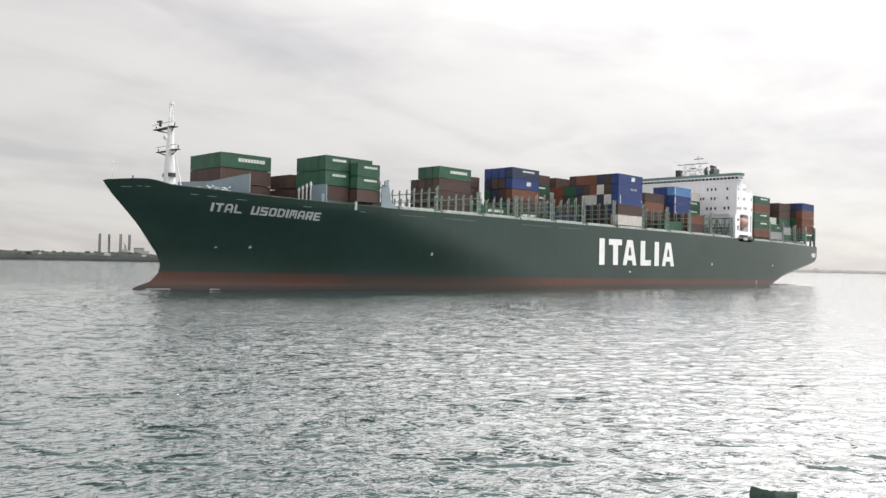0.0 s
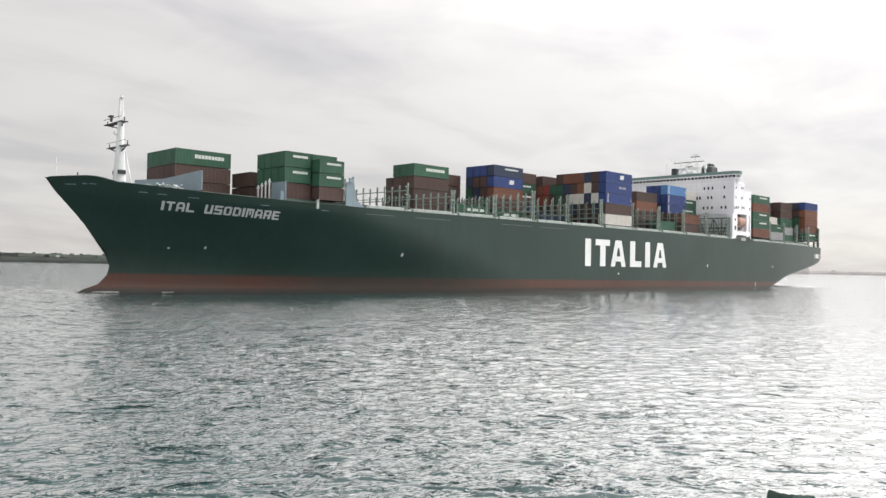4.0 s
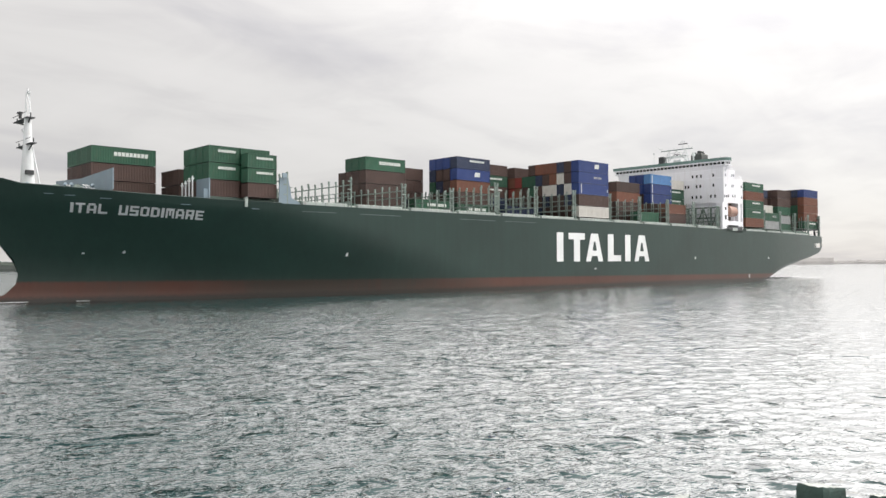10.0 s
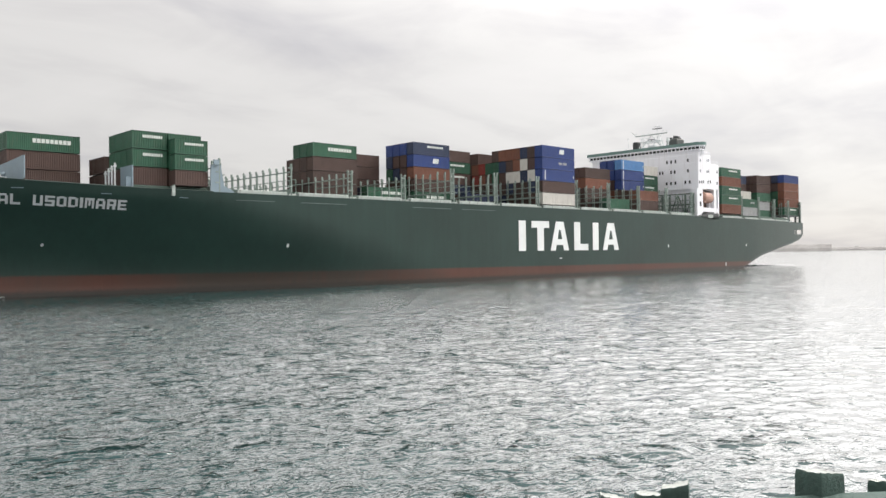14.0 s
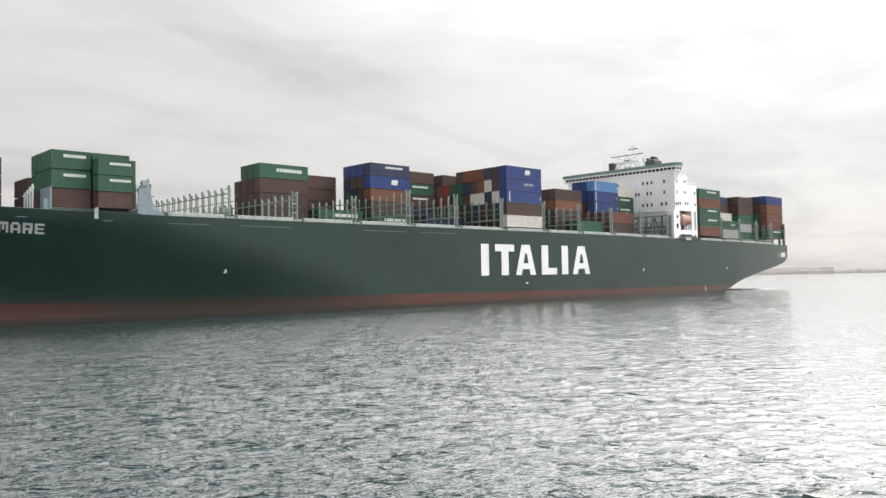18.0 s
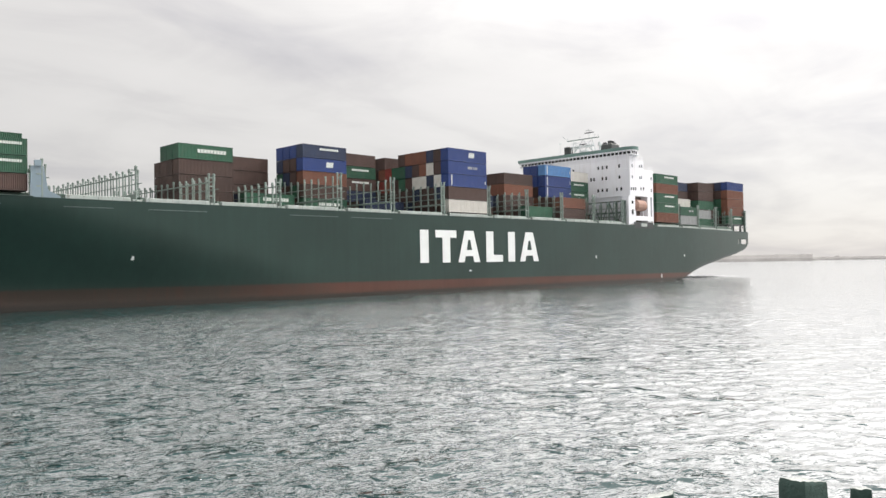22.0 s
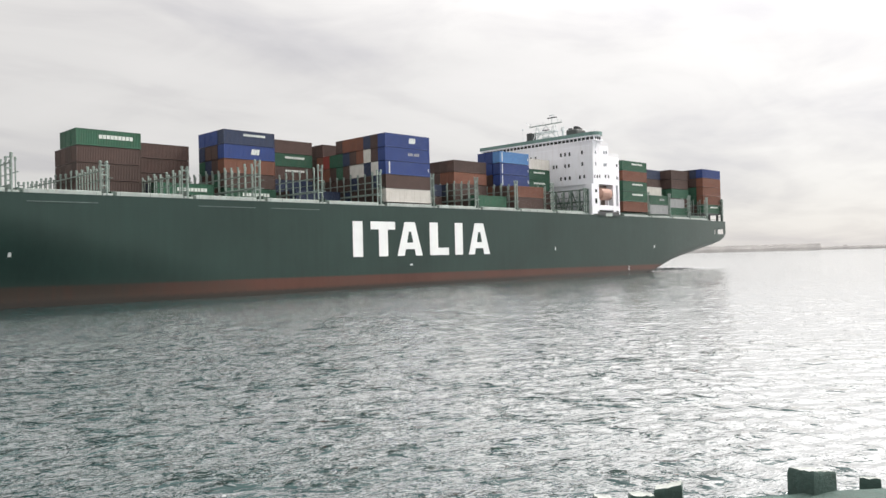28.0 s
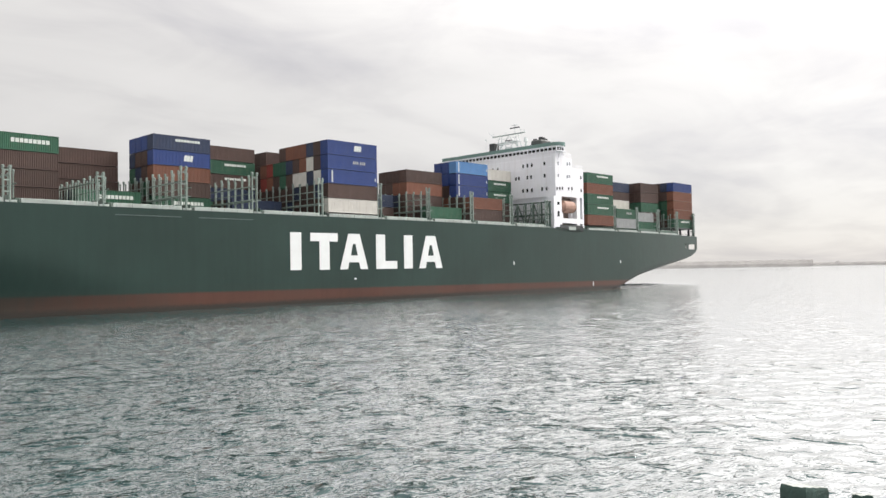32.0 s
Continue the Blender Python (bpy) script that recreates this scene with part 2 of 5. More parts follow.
DECK = surface("deck_paint", (0.07, 0.11, 0.09), 0.7, vary=0.2, scale=0.3, dirty=0.4)
STEEL = surface("pale_grey_green_steel", (0.20, 0.25, 0.225), 0.6, vary=0.18, scale=0.5, dirty=0.55, streak=0.8, dirt=(0.13, 0.10, 0.07), per_object=0.35)
COAMING = surface("pale_coaming_paint", (0.32, 0.36, 0.34), 0.55, vary=0.20, scale=0.35, dirty=0.6, streak=0.8, dirt=(0.17, 0.12, 0.09))
BREAKWATER = surface("light_blue_grey_paint", (0.20, 0.265, 0.31), 0.55, vary=0.10, scale=0.25, dirty=0.35, streak=0.9, dirt=(0.22, 0.20, 0.18))
MASTWHITE = surface("white_mast_paint", (0.66, 0.68, 0.69), 0.5, vary=0.08, scale=0.4, dirty=0.3, streak=0.9, dirt=(0.34, 0.28, 0.22))
DARK = surface("dark_fittings", (0.035, 0.038, 0.04), 0.6, vary=0.2, scale=1.0)
FUNNEL = surface("dark_funnel_paint", (0.035, 0.042, 0.040), 0.5, vary=0.12, scale=0.3)
FOAM = surface("foam", (0.72, 0.75, 0.75), 0.8, vary=0.15, scale=2.0, bump=0.5)
TIMBER = surface("weathered_green_timber", (0.045, 0.082, 0.070), 0.75, vary=0.35, scale=2.5, grain=30.0, bump=0.6, dirty=0.5, streak=0.9, dirt=(0.014, 0.018, 0.017))
# bleached, and coloured lighter still for the sky's shine on the heads
TIMBERTOP = surface("bleached_sky_lit_timber_end", (0.34, 0.36, 0.34), 0.85, vary=0.3, scale=5.0, grain=40.0, bump=0.6)
SHORE = surface("stone_embankment", (0.021, 0.027, 0.024), 0.9, vary=0.35, scale=0.06, grain=0.6, bump=0.4)
SHOREGRASS = surface("dull_grass", (0.040, 0.050, 0.042), 0.95, vary=0.3, scale=0.03, grain=0.5)
# pale grey with the haze of distance put into the woods' colour
FARLAND = surface("hazed_wooded_shore", (0.33, 0.32, 0.31), 1.0, vary=0.15, scale=0.02, grain=0.1, bump=0)
DULLPAINT = surface("dull_vehicle_paint", (0.11, 0.115, 0.11), 0.7, vary=0.2, scale=0.4)
BUSH = surface("dark_bank_foliage", (0.030, 0.044, 0.034), 0.9, vary=0.35, scale=0.2, grain=2.0)
CONCRETE = surface("pale_building", (0.40, 0.40, 0.39), 0.9, vary=0.12, scale=0.1)
PAINT = {
    "green": surface("green_container_paint", (0.018, 0.082, 0.046), 0.5, vary=0.12, scale=0.5, dirty=0.35, streak=0.9, per_object=0.3),
    "brown": surface("rust_brown_container_paint", (0.064, 0.036, 0.029), 0.6, vary=0.15, scale=0.5, dirty=0.4, streak=0.9, dirt=(0.07, 0.035, 0.025), per_object=0.45),
    "orange": surface("dull_orange_container_paint", (0.165, 0.062, 0.036), 0.6, vary=0.14, scale=0.5, dirty=0.4, streak=0.9, per_object=0.3),
    "red": surface("faded_red_container_paint", (0.24, 0.040, 0.030), 0.55, vary=0.12, scale=0.5, dirty=0.3, streak=0.9),
    "navy": surface("navy_container_paint", (0.016, 0.028, 0.066), 0.5, vary=0.12, scale=0.5, dirty=0.25, streak=0.9, per_object=0.25),
    "blue": surface("blue_container_paint", (0.014, 0.040, 0.170), 0.5, vary=0.10, scale=0.5, dirty=0.2, streak=0.9, per_object=0.2),
    "sky": surface("light_blue_container_paint", (0.075, 0.20, 0.42), 0.5, vary=0.10, scale=0.5, dirty=0.2, streak=0.9),
    "white": surface("off_white_container_paint", (0.55, 0.53, 0.49), 0.55, vary=0.07, scale=0.5, dirty=0.4, streak=0.9, dirt=(0.26, 0.21, 0.16)),
    "grey": surface("grey_container_paint", (0.30, 0.31, 0.31), 0.55, vary=0.10, scale=0.5, dirty=0.4, streak=0.9),
}
MARK = surface("white_marking_paint", (0.58, 0.61, 0.58), 0.6, vary=0.12, scale=2.0)
BOAT = surface("faded_boat_orange", (0.36, 0.21, 0.16), 0.6, vary=0.12, scale=0.6, dirty=0.3)
# colour darkened to hold the shade inside the boat bay
BAYSHADE = surface("shaded_bay_paint", (0.20, 0.16, 0.14), 0.7, vary=0.2, scale=0.4, dirty=0.5, streak=0.8)
# tint lightened to paint in the sky that the side panes reflect
SKYGLASS = window_glass("sky_pale_window_glass", (0.22, 0.24, 0.27))
STRAKE = surface("dull_sheer_strake", (0.075, 0.105, 0.10), 0.6, vary=0.25, scale=0.6)
GALV = surface("galvanised_rods", (0.35, 0.36, 0.36), 0.45, 0.6, vary=0.1)


# ---- mesh tools ----
class Shape:
    """Collects vertices and faces of one mesh."""

    def __init__(self):
        self.v, self.f = [], []

    def quad(self, a, b, c, d):
        k = len(self.v)
        self.v += [a, b, c, d]
        self.f.append((k, k + 1, k + 2, k + 3))
        return self

    def box(self, x0, x1, y0, y1, z0, z1, bevel=0.0):
        """A box; with bevel its upright and top edges are chamfered."""
        k = len(self.v)
        if bevel <= 0:
            self.v += [(x, y, z) for z in (z0, z1) for x, y in ((x0, y0), (x1, y0), (x1, y1), (x0, y1))]
            self.f += [tuple(k + i for i in f) for f in ((3, 2, 1, 0), (4, 5, 6, 7), (0, 1, 5, 4), (1, 2, 6, 5), (2, 3, 7, 6), (3, 0, 4, 7))]
            return self
        b = min(bevel, (x1 - x0) * 0.45, (y1 - y0) * 0.45, (z1 - z0) * 0.45)
        ring = [(x0 + b, y0), (x1 - b, y0), (x1, y0 + b), (x1, y1 - b), (x1 - b, y1), (x0 + b, y1), (x0, y1 - b), (x0, y0 + b)]
        inner = [(min(max(x, x0 + b), x1 - b), min(max(y, y0 + b), y1 - b)) for x, y in ring]
        self.v += [(x, y, z0) for x, y in ring] + [(x, y, z1 - b) for x, y in ring] + [(x, y, z1) for x, y in inner]
        self.f.append(tuple(k + i for i in reversed(range(8))))
        for i in range(8):
            j = (i + 1) % 8
            self.f += [(k + i, k + j, k + 8 + j, k + 8 + i), (k + 8 + i, k + 8 + j, k + 16 + j, k + 16 + i)]
        self.f.append(tuple(k + 16 + i for i in range(8)))
        return self

    def tube(self, a, b, r0, r1=None, sides=8):
        """A round bar from a to b."""
        a, b = Vector(a), Vector(b)
        r1 = r0 if r1 is None else r1
        d = (b - a).normalized()
        s = d.orthogonal().normalized()
        u = d.cross(s)
        k = len(self.v)
        for p, r in ((a, r0), (b, r1)):
            for i in range(sides):
                w = 2 * math.pi * i / sides
                self.v.append(tuple(p + s * (r * math.cos(w)) + u * (r * math.sin(w))))
        for i in range(sides):
            j = (i + 1) % sides
            self.f.append((k + i, k + j, k + sides + j, k + sides + i))
        self.f += [tuple(k + i for i in reversed(range(sides))), tuple(k + sides + i for i in range(sides))]
        return self

    def beam(self, a, b, w, h=None):
        """A square bar from a to b."""
        return self.tube(a, b, (w if h is None else (w + h) / 2) * 0.7071, None, 4)

    def prism(self, outline, place, depth):
        """An outline (s, z) set out by place(s, z, d) at depth 0 and depth."""
        k, c = len(self.v), len(outline)
        self.v += [place(s, z, 0.0) for s, z in outline] + [place(s, z, depth) for s, z in outline]
        self.f += [tuple(k + i for i in range(c)), tuple(k + c + i for i in reversed(range(c)))]
        for i in range(c):
            j = (i + 1) % c
            self.f.append((k + j, k + i, k + c + i, k + c + j))
        return self

    def mesh(self, name, *materials):
        me = bpy.data.meshes.new(name)
        me.from_pydata([tuple(p) for p in self.v], [], self.f)
        for m in materials:
            me.materials.append(m)
        bm = bmesh.new()
        bm.from_mesh(me)
        bmesh.ops.recalc_face_normals(bm, faces=bm.faces)
        bm.to_mesh(me)
        bm.free()
        return me


def part(name, shape, material, parent, label=""):
    """Links a shape (or a finished mesh) as one mesh object under a thing or a part."""
    me = shape.mesh(name, material) if isinstance(shape, Shape) else shape
    ob = new(name, me)
    ob.parent = parent
    return tagged(ob, label)


def thing(name, label, category, group="", kind=""):
    return tagged(new(name), label, category, group, kind)


def smooth(me, angle=0.6):
    me.polygons.foreach_set("use_smooth", [True] * len(me.polygons))
    me.set_sharp_from_angle(angle=angle)
    return me


# ---- the ship ----
HALF_BEAM, LOA = 21.3, 320.0


def interp(x, xs, ys):
    return float(np.interp(x, xs, ys))


def stem(z):
    return interp(z, [-3, -1, 0, 0.3, 1.6, 3.7, 5.4, 7.6, 12.5, 18.7, 21.6], [4.4, 4.7, 5.5, 5.9, 9.4, 11.3, 11.5, 10.7, 6.9, 1.4, -0.6])


def sheer(x):
    return interp(x, [0, 5, 7, 10, 12, 19, 24, 31, 40, 54, 180, 320], [20.9, 21.3, 21.25, 20.35, 20.2, 19.6, 19.2, 18.8, 18.4, 18.2, 18.15, 17.3])


def keel(x):
    return interp(x, [250, 258, 264, 268, 272, 283, 297, 311, 317, 319, 320], [-3, -2.4, -0.9, 0.05, 0.95, 2.95, 5.3, 7.35, 8.5, 9.45, 10.6])


def half(x, z):
    """Half the hull's breadth at a place along it and a height."""
    run = interp(z, [0, 17], [106, 60])
    full = interp(z, [0, 17], [1.8, 2.3])
    u = min(max((x - stem(z)) / run, 0.0), 1.0)
    y = HALF_BEAM * (1 - (1 - u) ** full)
    if x > 262:
        y = min(y, HALF_BEAM - 4.3 * ((x - 262) / 58) ** 1.6)
    if x > 250:
        v = min(max((z - keel(x)) / interp(x, [250, 275, 320], [2.5, 4.5, 2.6]), 0.0), 1.0)
        y *= (1 - (1 - v) ** 2.4) ** 0.55
    return y


def skin(rows, s):
    """Joins rows of points, port and starboard, into shell plating."""
    for side in (-1, 1):
        k = len(s.v)
        w = len(rows[0])
        for row in rows:
            s.v += [(x, side * y, z) for x, y, z in row]
        for i in range(len(rows) - 1):
            for j in range(w - 1):
                a = k + i * w + j
                f = (a, a + 1, a + w + 1, a + w)
                s.f.append(f if side < 0 else f[::-1])


def raw_mesh(s, name, *mats):
    me = bpy.data.meshes.new(name)
    me.from_pydata(s.v, [], s.f)
    for m in mats:
        me.materials.append(m)
    return me


ship = thing("container_ship", "dark green half-laden container ship with white bridge house, under way", "ship")
MOVING.append((ship, pose(0, 0, 0)))
SHIP_LIST = [(ship, None)]


def build_hull():
    s = Shape()
    along = [(i / 70) ** 2.1 * 0.40 for i in range(70)] + [0.40 + 0.56 * i / 46 for i in range(47)]
    end = 308.0
    rows = []
    for i in range(27):
        v = i / 26
        start = stem(-3 + 24.2 * v)
        row = []
        for j, a in enumerate(along):
            x = start + (end - start) * a / along[-1]
            lo, hi = keel(x), sheer(x)
            z = lo + (hi - lo) * v
            row.append((x, 0.0 if j == 0 else half(x, z), z))
        rows.append(row)
    skin(rows, s)
    # the stern: plating below and above the open mooring deck
    xs = [308, 310, 312, 314, 316, 317.5, 318.6, 319.4, 320]
    lower = [[(x, half(x, keel(x) + (12.5 - keel(x)) * v), keel(x) + (12.5 - keel(x)) * v) for x in xs] for v in (0, 0.08, 0.18, 0.3, 0.45, 0.65, 0.85, 1)]
    upper = [[(x, half(x, z), z if z < 17 else sheer(x)) for x in xs] for z in (14.5, 15.3, 16.2, 17.3)]
    skin(lower, s)
    skin(upper, s)
    for rows in (lower, upper):
        for a, b in zip(rows, rows[1:]):
            (x, y0, z0), (_, y1, z1) = a[-1], b[-1]
            s.quad((x, -y0, z0), (x, y0, z0), (x, y1, z1), (x, -y1, z1))
    # pillars of the mooring deck
    for side in (-1, 1):
        for x0, x1 in ((308, 308.4), (310.2, 311.6), (318.6, 320)):
            y0, y1 = half(x0, 13.5), half(x1, 13.5)
            s.quad((x0, side * y0, 12.5), (x1, side * y1, 12.5), (x1, side * y1, 14.5), (x0, side * y0, 14.5))
            s.quad((x0, side * (y0 - 0.5), 12.5), (x1, side * (y1 - 0.5), 12.5), (x1, side * (y1 - 0.5), 14.5), (x0, side * (y0 - 0.5), 14.5))
    for y in (-12, -6, 0, 6, 12):
        s.box(319.3, 319.95, y - 0.5, y + 0.5, 12.5, 14.5)
    me = raw_mesh(s, "hull", HULL)
    bm = bmesh.new()
    bm.from_mesh(me)
    bmesh.ops.remove_doubles(bm, verts=bm.verts, dist=0.002)
    bm.to_mesh(me)
    bm.free()
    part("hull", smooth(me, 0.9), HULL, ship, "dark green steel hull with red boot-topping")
    # decks
    d = Shape()
    xs = [2 + i * 4 for i in range(77)] + [309, 312, 315, 318, 319.6]
    def level(x):
        return sheer(x) - interp(x, [0, 45, 60, 320], [1.3, 1.1, 0.12, 0.12])
    for a, b in zip(xs, xs[1:]):
        ya, yb = half(a, level(a)) - 0.05, half(b, level(b)) - 0.05
        d.quad((a, -ya, level(a)), (a, ya, level(a)), (b, yb, level(b)), (b, -yb, level(b)))
    for a, b in zip(xs[-5:], xs[-4:]):
        ya, yb = half(a, 12.4) - 0.1, half(b, 12.4) - 0.1
        d.quad((a, -ya, 12.3), (a, ya, 12.3), (b, yb, 12.3), (b, -yb, 12.3))
    part("deck", raw_mesh(d, "deck", DECK), DECK, ship)
    # rail along the top of the bulwark
    for side in (-1, 1):
        r = Shape()
        pts = [(x, side * (half(x, sheer(x)) - 0.05), sheer(x) + 0.04) for x in [0.4 + 1.2 * i for i in range(44)]]
        for a, b in zip(pts, pts[1:]):
            r.tube(a, b, 0.13, sides=6)
        part("bulwark_rail", r, HULL, ship)


def on_hull(s, z, d):
    """A place on the port side's plating, d metres proud of it."""
    return (s, -half(s, z) - d, z)


def plaque(name, outline, material, label="", proud=0.07):
    """A flat mark on the port side that follows the plating."""
    sh = Shape()
    sh.prism(outline, lambda s, z, d: on_hull(s, z, d - 0.03), proud + 0.03)
    return part(name, sh, material, ship, label)


def build_lettering():
    lo, hi = 6.95, 14.65
    def box(x0, x1, z0=lo, z1=hi):
        return [(x0, z0), (x1, z0), (x1, z1), (x0, z1)]
    def letter_a(x0, x1):
        w = (x1 - x0)
        m = (x0 + x1) / 2
        return [(x0, lo), (x0 + 0.27 * w, lo), (x0 + 0.32 * w, lo + 1.5), (x1 - 0.32 * w, lo + 1.5), (x1 - 0.27 * w, lo), (x1, lo), (m + 0.20 * w, hi), (m - 0.20 * w, hi)]
    big = "white painted block letter on the hull"
    plaque("letter_i", box(135.1, 137.8), LETTER, big)
    plaque("letter_t", [(142.4, lo), (145.0, lo), (145.0, hi - 1.75), (147.2, hi - 1.75), (147.2, hi), (140.1, hi), (140.1, hi - 1.75), (142.4, hi - 1.75)], LETTER, big)
    plaque("letter_a", letter_a(147.8, 155.6), LETTER, big)
    plaque("letter_l", [(158.0, lo), (164.3, lo), (164.3, lo + 1.75), (160.7, lo + 1.75), (160.7, hi), (158.0, hi)], LETTER, big)
    plaque("letter_i", box(166.5, 169.2), LETTER, big)
    plaque("letter_a", letter_a(171.3, 179.1), LETTER, big)
    # the open counters of the two letters, in hull green
    for x0, x1 in ((147.8, 155.6), (171.3, 179.1)):
        m, w = (x0 + x1) / 2, x1 - x0
        plaque("letter_counter", [(m - 0.125 * w, lo + 3.0), (m + 0.125 * w, lo + 3.0), (m + 0.045 * w, hi - 2.2), (m - 0.045 * w, hi - 2.2)], HULL, "hull green opening of the letter", 0.075)
    # the name on the bow: squared letters, each of straight painted strokes
    strokes = {
        "I": ((0, 0, 1, 0.35), (0, 0.35, 1, 0.7), (0, 0.7, 1, 1)), "T": ((0, 0.8, 1, 1), (0.36, 0, 0.64, 0.8)), "L": ((0, 0, 0.27, 1), (0.27, 0, 1, 0.21)),
        "A": ((0, 0, 0.27, 0.8), (0.73, 0, 1, 0.8), (0.14, 0.8, 0.86, 1), (0.27, 0.27, 0.73, 0.45)),
        "U": ((0, 0, 0.27, 1), (0.73, 0, 1, 1), (0.27, 0, 0.73, 0.21)),
        "S": ((0, 0.8, 1, 1), (0, 0.6, 0.27, 0.8), (0, 0.4, 1, 0.6), (0.73, 0.2, 1, 0.4), (0, 0, 1, 0.2)),
        "O": ((0, 0.06, 0.27, 0.94), (0.73, 0.06, 1, 0.94), (0.27, 0, 0.73, 0.2), (0.27, 0.8, 0.73, 1)),
        "D": ((0, 0, 0.27, 1), (0.73, 0.1, 1, 0.9), (0.27, 0, 0.73, 0.2), (0.27, 0.8, 0.73, 1)),
        "M": ((0, 0, 0.22, 1), (0.78, 0, 1, 1), (0.22, 0.76, 0.78, 1), (0.4, 0.25, 0.6, 0.76)),
        "R": ((0, 0, 0.27, 1), (0.27, 0.8, 1, 1), (0.73, 0.52, 1, 0.8), (0.27, 0.34, 1, 0.52), (0.62, 0, 0.94, 0.34)),
        "E": ((0, 0, 0.27, 1), (0.27, 0, 1, 0.2), (0.27, 0.41, 0.92, 0.59), (0.27, 0.8, 1, 1)),
    }
    x = 17.3
    for c in "ITAL USODIMARE":
        wide = 0.42 if c == "I" else 1.33
        if c != " ":
            sh = Shape()
            for u0, v0, u1, v1 in strokes[c]:
                def set_out(u, v, d, x=x, wide=wide):
                    at_x = x + wide * u - 0.28 * v
                    return on_hull(at_x, 15.75 - 0.0515 * (at_x - 17.4) + 1.6 * v, d - 0.03)
                sh.prism([(u0, v0), (u1, v0), (u1, v1), (u0, v1)], set_out, 0.14)
            part("name_letter", sh, NAMEPAINT, ship, "pale grey painted letter of the bow name")
        x += 1.40 if c == " " else wide + 0.31
    # small painted marks and outlets on the side
    for x, z, w, h in ((20.7, 8.7, 0.5, 0.25), (26.9, 8.9, 0.6, 0.22), (26.9, 8.9, 0.2, 0.6), (68.4, 8.5, 0.55, 0.7), (206.5, 8.0, 0.5, 0.9), (259.5, 8.2, 0.5, 0.8), (152.0, 4.9, 0.9, 0.3), (244.0, 1.6, 0.35, 1.3)):
        plaque("hull_mark", [(x - w / 2, z - h / 2), (x + w / 2, z - h / 2), (x + w * 0.3, z + h / 2), (x - w * 0.3, z + h / 2)], NAMEPAINT if x < 30 else LETTER, "small white mark")
    # chocks in the bulwark
    for x, w in ((56.5, 8.0), (70.5, 11.0), (99.5, 12.0), (115.0, 11.5)):
        plaque("sheer_strake", [(x, 16.8), (x + w, 16.8), (x + w, 16.95), (x, 16.95)], STRAKE, "dull strip below the deck edge")
    for x, w in ((2.6, 1.5), (4.9, 0.7), (6.0, 0.9), (13.2, 1.3), (16.0, 1.5), (21.0, 1.7), (33.5, 1.6), (46.0, 1.5)):
        z = sheer(x) - 1.35
        plaque("mooring_chock", [(x, z), (x + w, z - 0.03), (x + w, z + 0.07), (x, z + 0.10)], BREAKWATER, "pale rim of a mooring chock")


